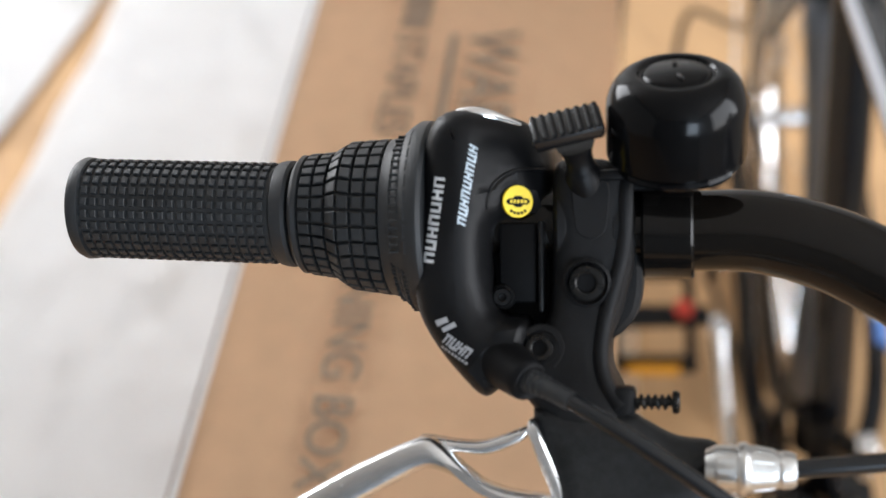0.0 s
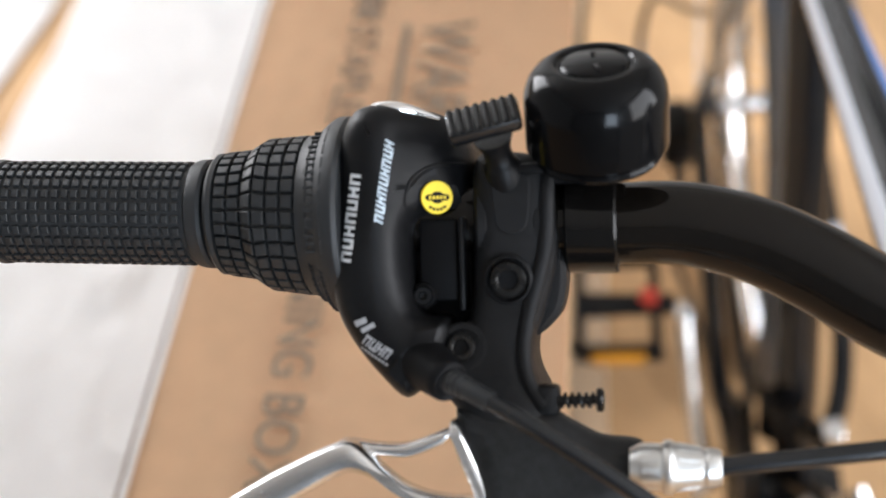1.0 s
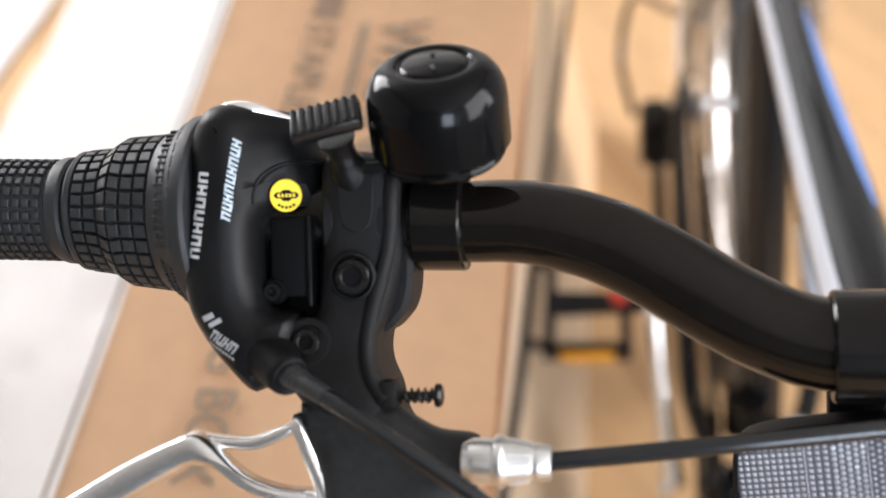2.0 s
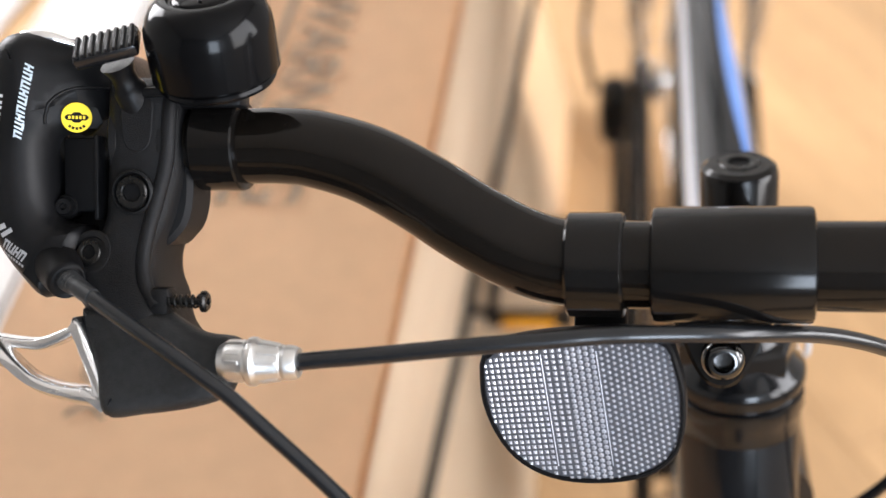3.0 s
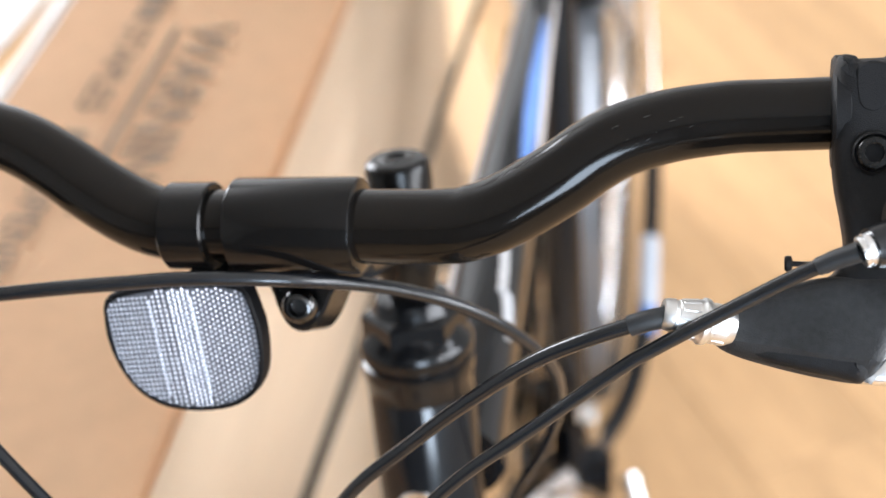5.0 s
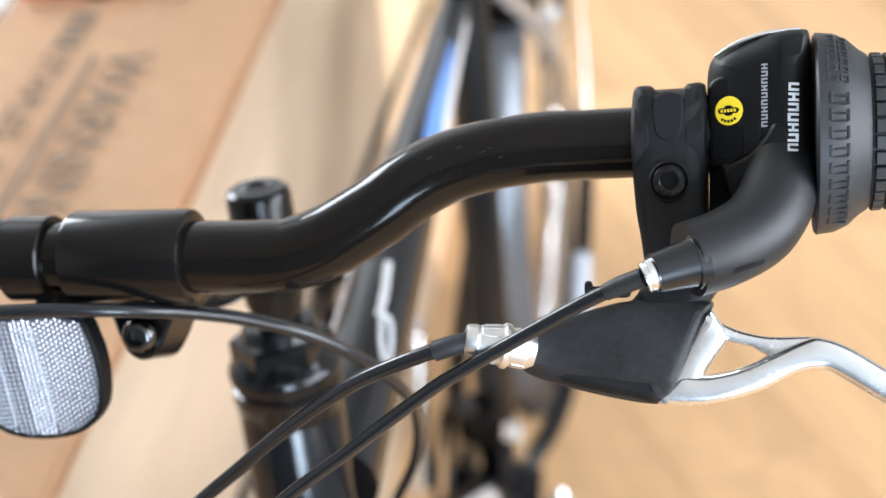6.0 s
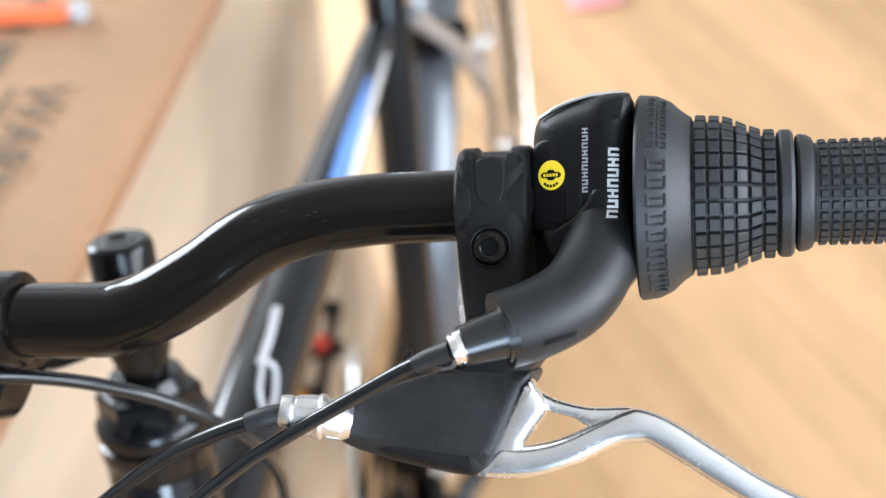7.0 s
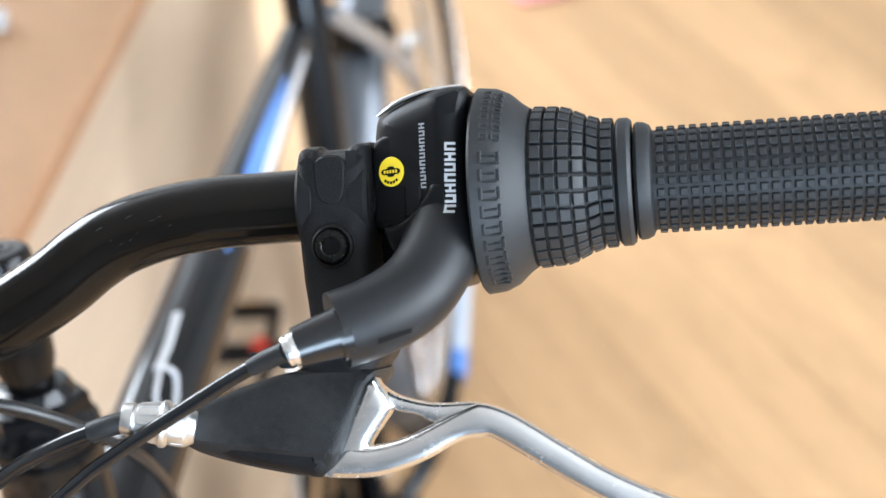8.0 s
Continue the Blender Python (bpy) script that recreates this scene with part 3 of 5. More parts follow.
cl = smooth_outline([(-187.6, 17.5), (-184, 20.3), (-172, 19.6), (-167.2, 14), (-166.2, 0), (-166.4, -9), (-169.4, -21), (-172.8, -30), (-172.5, -37), (-169.5, -43.5), (-167, -51.6), (-160, -58), (-152, -60.4), (-150, -64), (-151, -68.4), (-157.3, -71.6), (-170.9, -74), (-182.3, -74.4), (-186.5, -64), (-191, -50), (-196, -43), (-197, -33), (-190, -24), (-188.4, -8), (-188.2, 8)], 4)
brake = part("brake_lever", slab(cl, front_layers(-15, 17.5, 5), perch_rise(0.26, -20)), NYLON, bicycle, "black nylon brake lever perch with polished alloy blade", BAR, 40)
part("bar_clamp", spindle([(-187.5, 11.6), (-187.4, 16.4), (-186.6, 17.3), (-184.4, 17.3), (-183.2, 16.4), (-172.6, 16.4), (-171.4, 17.6), (-168.2, 17.6), (-167.0, 16.8), (-166.8, 11.6)], left), NYLON, brake, "", BAR)
part("perch_web", slab(smooth_outline([(-188, 4), (-166, 4), (-164.4, -4), (-164.2, -14), (-165.4, -21), (-168, -25.4), (-173.8, -29.6), (-188, -30)], 4), [(-8, 1.5), (-6.5, 0), (7.5, 0), (9, 1.5)]), NYLON, brake, "", BAR, 40)
part("clamp_inlay", slab(smooth_outline([(-182.6, 14), (-182.8, 6), (-181.6, 0), (-177.5, -2.2), (-173.4, 0), (-172.2, 6), (-172.4, 14), (-177.5, 15)], 4), [(13.5, 0), (17.1, 0), (17.7, 0.8)]), NYLON, brake, "", BAR)
part("perch_rim", tube(spline([(-168.6, 16.5, 13.0), (-168.2, 9.6, 15.6), (-168.8, -4, 16.2), (-171.4, -15, 16.8), (-174.0, -24.5, 17.6), (-175.0, -33.4, 19.4), (-173.4, -40.5, 21.2), (-169.6, -46.4, 22.4)], 5), 2.2, 12), NYLON, brake, "", BAR)
part("lever_cover", slab(smooth_outline([(-193, -47.2), (-180, -47.4), (-168, -47.6), (-162.5, -50.2), (-155, -53.8), (-144.8, -55.4), (-144.6, -62), (-145.8, -70.4), (-155.3, -74.4), (-170.9, -76.8), (-183, -77.2), (-187.3, -64)], 4), front_layers(4, 18.4, 5), perch_rise(0.26, -20)), COVER, brake, "", BAR, 40)
part("bolt_boss", lathe([(6.6, -9), (6.6, 0.6), (5.9, 1.2), (5.4, 0.4), (5.3, -3)], 28, axis((-178.6, -13.4, 18), (0, -0.05, 1))), NYLON, brake, "", BAR)
socket_bolt("clamp_bolt", (-178.6, -13.4, 17.4), (0, -0.05, 1), 4.9, 2.2, brake)
part("pivot_boss", lathe([(6.8, -9), (6.8, -0.6), (6.2, -0.1), (4.8, -0.1), (4.4, -0.8)], 28, axis((-191.0, -30.8, 20.5), (0, 0.26, 1))), NYLON, brake, "", BAR)
socket_bolt("pivot_bolt", (-191.4, -31.2, 19.4), (0, 0.2, 1), 3.7, 1.8, brake)
part("adjuster_boss", rounded(6, 8, 8, 1.6, pose(-168.5, -44.9, 20)), NYLON, brake, "", BAR)


def coil(p0, p1, turns, r, wire):
    p0, p1 = Vector(p0), Vector(p1)
    d = (p1 - p0).normalized()
    u = d.orthogonal().normalized()
    v = d.cross(u)
    n = turns * 12
    return tube([p0 + (p1 - p0) * i / n + r * (math.cos(2 * math.pi * i / 12) * u + math.sin(2 * math.pi * i / 12) * v) for i in range(n + 1)], wire, 6)


part("adjuster_screw", merged(tube([(-166, -44.9, 22), (-155, -44.9, 22)], 1.15, 10), lathe([(2.4, 0), (3.1, 0.3), (3.1, 1.4), (2.5, 2.0), (1.1, 2.1), (0.9, 1.2), (0, 1.1)], 18, axis((-156, -44.9, 22), (1, 0, 0)))), BOLT, brake, "", BAR)
part("adjuster_spring", coil((-165.6, -44.9, 22), (-156.6, -44.9, 22), 5, 1.75, 0.42), BOLT, brake, "", BAR)


def barrel(name, p0, p1, parent, ribs=12):
    """A ribbed barrel adjuster with its lock ring."""
    d = Vector(p1) - Vector(p0)
    L = d.length
    m = axis(p0, d)
    prof = [(4.6, -2), (5.7, 0), (5.95, 0.4), (5.95, L * 0.28), (6.7, L * 0.31), (6.95, L * 0.34), (6.95, L * 0.40), (6.3, L * 0.44), (6.1, L * 0.47), (5.0, L * 0.77), (4.75, L * 0.78), (4.75, L * 0.82), (5.0, L * 0.84), (4.7, L * 0.95), (4.2, L), (2.6, L), (2.4, L - 1)]
    part(name, lathe(prof, 36, m), DULL_ALLOY, parent, "silver barrel adjuster with a lock ring", BAR)
    fins = bmesh.new()
    for k in range(ribs):
        t = 2 * math.pi * k / ribs
        fins = merged(fins, rounded(0.4, 0.9, L * 0.26, 0.18, m @ Matrix.Rotation(t, 4, "Z") @ pose(5.6, 0, L * 0.61, 0, -10, 0), 1))
        fins = merged(fins, rounded(0.4, 1.5, L * 0.2, 0.18, m @ Matrix.Rotation(t, 4, "Z") @ pose(5.85, 0, L * 0.14), 1))
    tagged(part("knurling", fins, DULL_ALLOY, parent, "", BAR), kind="stuff")


barrel("barrel_adjuster", (-145.6, -61.0, 28.5), (-124.8, -61.2, 28.5), brake)


def blade(sgn, parent, c0, root, arm, web):
    """The polished lever: a root bar along the perch, a thin upper web and a lower arm that runs out as the long blade."""
    side = lambda pts: smooth_outline([(sgn * a, b) for a, b in pts], 4)
    edge = [(-6, 1.8), (-5, 0.5), (-3.4, 0), (0.6, 0), (1.7, 0.15), (2.6, 0.5), (3.2, 1.0), (3.55, 1.7), (3.7, 2.5)]
    bits = [slab(side(root), [(c0 + h - 0.6, d * 1.25) for h, d in edge]), slab(side(arm), [(c0 + h, d * 1.2) for h, d in edge]), slab(side(web), [(c0 + h * 0.8 - 4.2, d * 0.45) for h, d in edge])]
    part("blade", merged(*bits), ALLOY, parent, "polished alloy lever blade with an open eye", BAR, 40)


ROOT_L = [(191.8, -50.2), (194.2, -51.4), (191.8, -60), (187.8, -70.0), (189.6, -73.2), (182.6, -76.0), (180.6, -74.8), (185.8, -62)]
ARM_L = [(180.8, -75.8), (189, -75.2), (196.1, -73.9), (205.7, -70.8), (212, -66.2), (218.4, -63.4), (223.2, -63.6), (233.9, -69.2), (245.2, -75.5), (268, -88), (300, -103), (328, -113), (333, -109), (328, -103.6), (300, -93), (268, -77.4), (244.9, -64.6), (236, -60.2), (228.1, -56.6), (221.4, -54.6), (216.6, -57.2), (211.4, -62), (206.2, -65.9), (200.0, -68.2), (193.9, -69.2), (188, -69.8)]
WEB_L = [(192.6, -51.2), (196.7, -52.6), (206.4, -55.9), (215, -55.8), (224, -54.8), (222, -58.8), (213, -59.2), (205.4, -59.6), (198, -57.0), (194.4, -54.6)]
ROOT_R = [(188.6, -53.0), (191.6, -55.2), (193.8, -59.0), (194.2, -62.2), (190.4, -67.6), (187.4, -72.6), (190, -78), (180, -80.8), (174.6, -80.6), (173.8, -78.2), (180.4, -66.6)]
ARM_R = [(173.6, -79.6), (176, -81.2), (189.9, -80.9), (203.5, -76.9), (214.4, -71.5), (220.5, -70.5), (224.9, -71.3), (238.4, -79.6), (251.0, -87.0), (272, -97.7), (296, -108.2), (320, -117.2), (336, -121.7), (341, -118.2), (337, -111.6), (320, -105.2), (296, -97.0), (270, -86.8), (255.4, -79.9), (243.0, -72.2), (230.4, -64.3), (221.8, -61.0), (216.6, -61.6), (208, -65.4), (197.5, -70.1), (187.6, -72.2), (180, -72.4)]
WEB_R = [(188.6, -53.4), (192.7, -56.6), (198.0, -59.0), (206.8, -60.8), (220, -60.8), (219, -63.6), (209, -66.4), (205.0, -66.0), (201.4, -63.9), (195.2, -62.5), (190, -60)]
blade(-1, brake, 26, ROOT_L, ARM_L, WEB_L)

# ---- bell
B0, BD = Vector((-154.6, 19.5, 11)), Vector((0.02, 0.86, 0.51))
bm_ = axis(B0, BD)
bell = part("bell", lathe([(11.5, -1.5), (16.8, -0.5), (17.4, 0.6), (17.0, 1.6), (16.3, 2.0), (18.1, 2.6), (18.9, 3.4), (18.9, 15.5), (18.6, 18.8), (17.4, 22.0), (15.6, 24.4), (13.2, 25.9), (11.2, 26.4), (10.5, 26.2), (9.9, 25.4), (9.2, 25.3), (8.7, 26.0), (7.8, 26.5), (0, 26.9)], 64, bm_), BELL_GLOSS, bicycle, "gloss black dome bell with a ribbed thumb lever", BAR)
part("bell_mark", merged(rounded(0.9, 3.4, 0.5, 0.2, bm_ @ pose(-1.0, 5.0, 27.1, 0, 0, 25)), rounded(1.5, 1.2, 0.5, 0.3, bm_ @ pose(0.6, -3.6, 27.1))), SATIN, bell, "", BAR)
part("bell_band", spindle([(-164.4, 11.2), (-164.2, 13.2), (-163.6, 13.6), (-150.9, 13.6), (-150.3, 13.2), (-150.1, 11.2)], left), SATIN, bell, "black steel mounting band", BAR)
part("bell_base", rounded(24, 8, 9, 1.5, pose(-160, 15.5, 6)), PLASTIC, bell, "", BAR)
part("lever_arm", merged(rounded(22, 3.0, 9, 1.0, pose(-170, 15.8, 14, 0, 0, 3)), lathe([(4.8, -4), (5.0, 2.6), (4.4, 3.8), (3.8, 5), (3.8, 8.4), (5.2, 11.6)], 20, axis((-179.2, 14.5, 15.5), (-0.16, 0.8, 0.6)))), PLASTIC, bell, "", BAR)
lv = axis((-183.0, 28.0, 25.0), (-0.08, 0.66, 0.75), 0)
part("thumb_lever", rounded(19.4, 10.4, 4.4, 1.3, lv @ pose(0, 0, 0, 0, 0, 8)), SHINY, bell, "ribbed black plastic thumb lever", BAR)
for i in range(8):
    part("lever_rib", rounded(1.5, 9.8, 1.2, 0.45, lv @ pose(0, 0, 0, 0, 0, 8) @ pose(-8.3 + 2.37 * i, 0, 2.3), 1), PLASTIC, bell, "", BAR)

# ---- stem, headset and head tube
UP = Vector((0.0, 0.907, 0.421))
S0 = Vector((-4.6, -2.0, -113.5))
stem = part("stem", spindle([(-29.6, 11.3), (-29.5, 15.2), (-28.9, 16.1), (-28.0, 16.4), (13.6, 16.4), (14.6, 16.1), (15.1, 15.2), (15.2, 11.3)], lambda a: -34.5), SATIN, bicycle, "satin black quill stem with a pinch bolt", BAR)
part("stem_arm", tube(spline([(-7, -40, -8), (-6, -42, -40), (-4, -37, -80), (-3, -28, -118)], 5), [16, 16.5, 16.5, 16.5, 16, 14, 14, 14, 14, 14, 13.5, 13, 13, 13, 13, 13], 20), SATIN, stem, "", BAR)
part("pinch_lug", slab(smooth_outline([(-23, -46), (4, -46), (0.6, -58), (-4.4, -68), (-10, -71), (-16, -68), (-21, -58)], 3), [(-34, 1), (-33, 0), (-13, 0), (-12, 1)]), SATIN, stem, "", BAR)
part("pinch_bolt", lathe([(5.8, -6), (6.1, -2.4), (6.3, 0.4), (6.0, 2.0), (5.2, 3.2), (4.0, 3.9), (3.1, 3.9), (2.8, 3.4), (2.6, 0.8), (0, 0.6)], 32, axis((-9.8, -61.9, -9.5), (0.05, -0.25, 0.95))), STEEL, stem, "domed steel socket bolt", BAR)
quill = part("quill", lathe([(11, -92), (11, -60), (13.4, -52), (14.0, -40), (14.1, -4), (13.4, -1.6), (11.5, -0.2), (7.8, 0), (7.4, -0.6)], 36, axis(S0, UP)), SATIN, stem, "gloss black quill with a recessed bolt", BAR)
socket_bolt("quill_bolt", S0 - UP * 1.6, UP, 7.4, 2.2, stem)
headset = part("headset", lathe([(11.5, -62), (16.0, -63.5), (17.6, -67), (18.6, -73), (21.5, -79), (24.6, -82.6), (25.6, -84.2), (25.8, -87), (25.4, -89.5), (24.0, -90.5), (23.8, -92.5), (25.2, -93.2), (25.4, -99), (24.4, -101), (24.2, -108)], 40, axis(S0, UP)), HEADSET, bicycle, "black steel headset nuts", BAR)
frame_ = part("frame", lathe([(23.4, -104), (24.0, -106), (24.0, -252), (25.0, -256), (25.0, -262)], 40, axis(S0, UP)), GLOSS, bicycle, "gloss black bicycle frame with blue and white decals", BAR)
badge_at = axis(S0 - UP * 166, (0, 0.421, -0.907)) @ Matrix.Diagonal((1, 1.25, -1, 1))
part("head_badge", lathe([(12.6, 18), (12.6, 23.6), (12.0, 24.4), (10.6, 24.6), (9.9, 24.2), (9.7, 23.6)], 32, badge_at), CHROME, frame_, "bright round head badge rim", BAR)
part("badge_face", lathe([(9.9, 20), (9.8, 23.8), (0, 24.1)], 32, badge_at), GLOSS, frame_, "", BAR)
part("lock_nut", lathe([(16.5, -68.4), (21.6, -70.0), (23.4, -71.6), (23.4, -80.4), (22.0, -82)], 6, axis(S0, UP) @ Matrix.Rotation(0.3, 4, "Z")), HEADSET, headset, "black hexagonal lock nut", BAR, 20)

# ---- front reflector
lens_o = smooth_outline([(-24.2, 18.6), (0, 21), (24.4, 18.6), (29.3, 9), (29.3, -4), (25.4, -16.6), (15.6, -23.6), (1, -25.2), (-12.8, -22.8), (-22.8, -15.6), (-28.3, -4), (-29.2, 9)], 4)
rim = [Vector(p) for p in inset(lens_o, 1.3)]
RF = Matrix.Translation((-49.4, -75.4, -3.0)) @ Matrix.Rotation(radians(18), 4, "X") @ Matrix.Rotation(radians(-3), 4, "Y") @ Matrix.Rotation(radians(6.5), 4, "Z")
shell_o = [(x, y + 1.6 * max(0.0, min(1.0, (y - 12) / 6))) for x, y in lens_o]
refl = part("reflector", slab(shell_o, [(-9, 4), (-7, 0.6), (-4, 0), (0.6, 0), (1.4, 0.6), (1.4, 1.4), (0.4, 1.5)]), PLASTIC_DARK, bicycle, "clear prism front reflector in a black shell", BAR @ RF)
part("lens_backing", slab(lens_o, [(-1, 1.0), (0.46, 1.0), (0.5, 1.1)]), LENS_BACK, refl, "", BAR @ RF)


def prisms(x0, x1, pitch_x, pitch_y, half_x, half_y, sides, top, flat, stagger, seed):
    """Small faceted studs over the lens from x0 to x1, with dark gaps between them."""
    rnd = random.Random(seed)
    verts, faces = [], []
    n = int((x1 - x0) / pitch_x)
    for i in range(n):
        x = x0 + (i + 0.5) * (x1 - x0) / n
        for j in range(-16, 16):
            y = (j + (0.5 if stagger and i % 2 else 0)) * pitch_y
            if not inside(x, y, rim):
                continue
            k = len(verts)
            tx, ty = rnd.uniform(-0.12, 0.12), rnd.uniform(-0.12, 0.12)
            for h, f in ((0.5, 1.0), (top, flat)):
                for q in range(sides):
                    t = 2 * math.pi * (q + 0.5) / sides
                    g = 1.41 if sides == 4 else 1.0
                    u, v = g * f * half_x * math.cos(t), g * f * half_y * math.sin(t)
                    verts.append((x + u, y + v, h + (tx * u + ty * v if h > 0.5 else 0)))
            faces += [(k + q, k + (q + 1) % sides, k + sides + (q + 1) % sides, k + sides + q) for q in range(sides)]
            faces.append(tuple(k + sides + q for q in range(sides)))
    me = bpy.data.meshes.new("prisms")
    me.from_pydata(verts, [], faces)
    bm = bmesh.new()
    bm.from_mesh(me)
    bpy.data.meshes.remove(me)
    return bm


pb = merged(prisms(-29.5, -10.2, 1.75, 1.78, 0.60, 0.58, 4, 0.98, 0.12, False, 4), prisms(-9.6, -3.4, 1.72, 1.78, 0.60, 0.60, 4, 1.02, 0.12, False, 5), prisms(-3.2, 6.0, 1.55, 1.7, 0.80, 0.84, 6, 0.9, 0.5, True, 6), prisms(6.6, 29.5, 1.75, 1.8, 0.62, 0.64, 6, 1.1, 0.15, True, 7))
tagged(part("prism_sheet", pb, REFLECTOR, refl, "clear faceted prisms", BAR @ RF, 5), kind="stuff")
for x in (-9.9, 6.3):
    part("lens_ridge", rounded(0.4, 37 - 0.01 * x * x, 0.6, 0.2, pose(x, -1.6 + 0.006 * x * x, 0.7), 1), REFLECTOR, refl, "", BAR @ RF)
part("reflector_band", spindle([(-53.4, 11.3), (-53.3, 14.4), (-52.6, 15.1), (-37.8, 15.1), (-37.1, 14.4), (-37.0, 11.3)], lambda a: -34.7), SATIN, refl, "black plastic clamp band", BAR)
part("reflector_bracket", rounded(15.5, 18, 7, 1.2, pose(-45.4, -52, -17)), PLASTIC_DARK, refl, "", BAR)

# ---- right control
orr = smooth_outline([(189.4, 8), (189, 22), (193, 27.4), (204, 30.6), (216.4, 32.2), (219.6, 29), (219.9, 10), (220.8, -10), (219.6, -20), (215, -26), (208, -26), (203.5, -18), (201.5, -8), (199.6, 2), (194.6, 3.4)], 4)
shifter_r = part("twist_shifter", slab(orr, front_layers(-24, 21, 7), lambda x, y: -0.42 * max(0.0, 211 - x)), PLASTIC, bicycle, "black twist shifter body with white print and yellow sticker", BAR, 40)
elbow = part("cable_elbow", tube(spline([(210.5, 6, 2), (210.5, -7, 10.5), (209.0, -19, 20.5), (203.5, -28.5, 29), (194, -34.5, 36), (184, -38.0, 41)], 6), [9.4 + 2.2 * min(1, i / 10) - 0.5 * max(0, (i - 18) / 12) for i in range(31)], 28), ELBOW, shifter_r, "", BAR)
hs, he = surface(shifter_r), surface(elbow)
hr = lambda a, b: max(hs(a, b), he(a, b, 0.0))
part("cavity_floor", rounded(14, 34, 16, 1.0, pose(196, -7, -4)), PLASTIC_DARK, shifter_r, "", BAR)
part("cavity_shelf", rounded(8, 11, 4.5, 0.8, pose(194.4, -3, 5.5)), PLASTIC_DARK, shifter_r, "", BAR)
part("cavity_fin", slab(smooth_outline([(192.2, -8.6), (196, -7.4), (201, -4.6), (205, -0.6), (208.5, 4), (214, 2), (214, -10), (208.5, -17), (201, -18.6), (196, -18), (193.8, -15.4)], 4), [(-10, 0.3), (12, 0), (15.4, 0.25), (17.6, 0.8), (18.8, 1.6), (19.2, 2.4)], lambda x, y: 0.1 * (x - 200) + 0.12 * (y + 8)), PLASTIC, shifter_r, "", BAR, 40)
twist(1, right, shifter_r, RUBBER, [(220.4, 12), (220.6, 30.4), (221.4, 31.3), (226.5, 30.7), (230.5, 28.8), (234, 25.6), (236.5, 23.9), (237, 22.6), (247, 21.8), (252, 19.2), (256, 17.5), (261.2, 17.2), (261.5, 18.2), (262.4, 19.1), (265.0, 19.1), (266.0, 18.2), (266.3, 12)],
      [(237.2 + 3.98 * i, 237.2 + 3.98 * (i + 1)) for i in range(6)], TWR, EMBOSS)
part("chrome_trim", tube(spline([(191, 25.4, 10), (198, 29.0, 12), (207, 31.5, 13), (217, 32.6, 12)], 5), [0.4, 0.5, 0.6, 0.7, 0.8, 0.8, 0.8, 0.8, 0.8, 0.8, 0.8, 0.8, 0.7, 0.7, 0.6, 0.5], 12), CHROME, shifter_r, "polished chrome edge trim", BAR)
part("brand_print", decal(bars_along((213.9, -6.0), (214.5, 15.3), 7, 3.1, 0.82, strokes=2), hr), WHITE_PRINT, shifter_r, "white printed marks", BAR)
part("model_print", decal(bars_along((205.8, 2.0), (206.0, 21.5), 9, 1.8, 0.78, 0.0, 2), hr), GREY_PRINT, shifter_r, "grey printed marks", BAR)
zr = hs(195.3, 8.0) + 0.6
part("sticker_pocket", slab(smooth_outline([(203.5, 19), (196, 19.6), (189.4, 17), (188.9, 8), (188.9, -2), (189.6, -8), (196, -8.6), (204.5, -6)], 4), [(-14, 0.6), (-1.6, 0), (-0.5, 0.3), (0, 0.9)], lambda x, y: zr + 0.42 * (x - 195.3)), PLASTIC, shifter_r, "", BAR, 40)
part("pocket_panel", slab([(190.2, 3.2), (199.5, 3.2), (199.5, -6.6), (190.2, -6.6)], [(0.0, 0), (0.4, 0.2)], lambda x, y: zr + 0.42 * (x - 195.3)), PLASTIC_DARK, shifter_r, "", BAR)
sticker(195.3, 8.0, zr + 0.35, -math.atan(0.42), shifter_r)
# Flat dark patch painted for the shade inside the elbow's drain slot.
part("slot_shade", decal([((196.6, -42.2), (205.0, -39.4), (205.4, -38.0), (197.0, -40.6))], he, 0.35), PLASTIC_DARK, shifter_r, "", BAR)
part("cable_boot", merged(tube([(187.5, -38.0, 43), (174.3, -42.2, 48.6)], [7.6, 5.8], 20), tube([(188, -38.2, 42.5), (185, -38.9, 43.6)], 8.2, 20)), SHINY, shifter_r, "", BAR)
part("cable_ferrule", lathe([(3.2, -1), (4.7, -0.6), (4.9, 0), (4.9, 1.3), (4.3, 1.6), (4.3, 2.0), (4.7, 2.2), (4.6, 3.0), (2.6, 3.3)], 24, axis((174.6, -42.1, 48.5), (-0.91, -0.38, 0.14))), ALLOY, shifter_r, "silver cable ferrule", BAR)
gear_r = [(171.5, -43.0, 49.0), (165, -45.3, 47.5), (155, -49.8, 45), (145, -55.1, 43), (135, -60.5, 41.5), (125, -65.9, 40), (115, -71.5, 38), (105, -77.6, 36), (78.4, -96.6, 29), (49.3, -118, 20), (20, -150, 5), (0, -190, -20)]
cable_r = part("gear_cable", tube(spline(gear_r, 6), 2.2, 14), CABLE, bicycle, "black gear cable housing", BAR)
part("cable_sleeve", tube([(171.5, -43.0, 49.0), (165, -45.3, 47.5), (160.5, -47.3, 46.4)], [2.9, 2.8, 2.5], 14), RUBBER, cable_r, "", BAR)

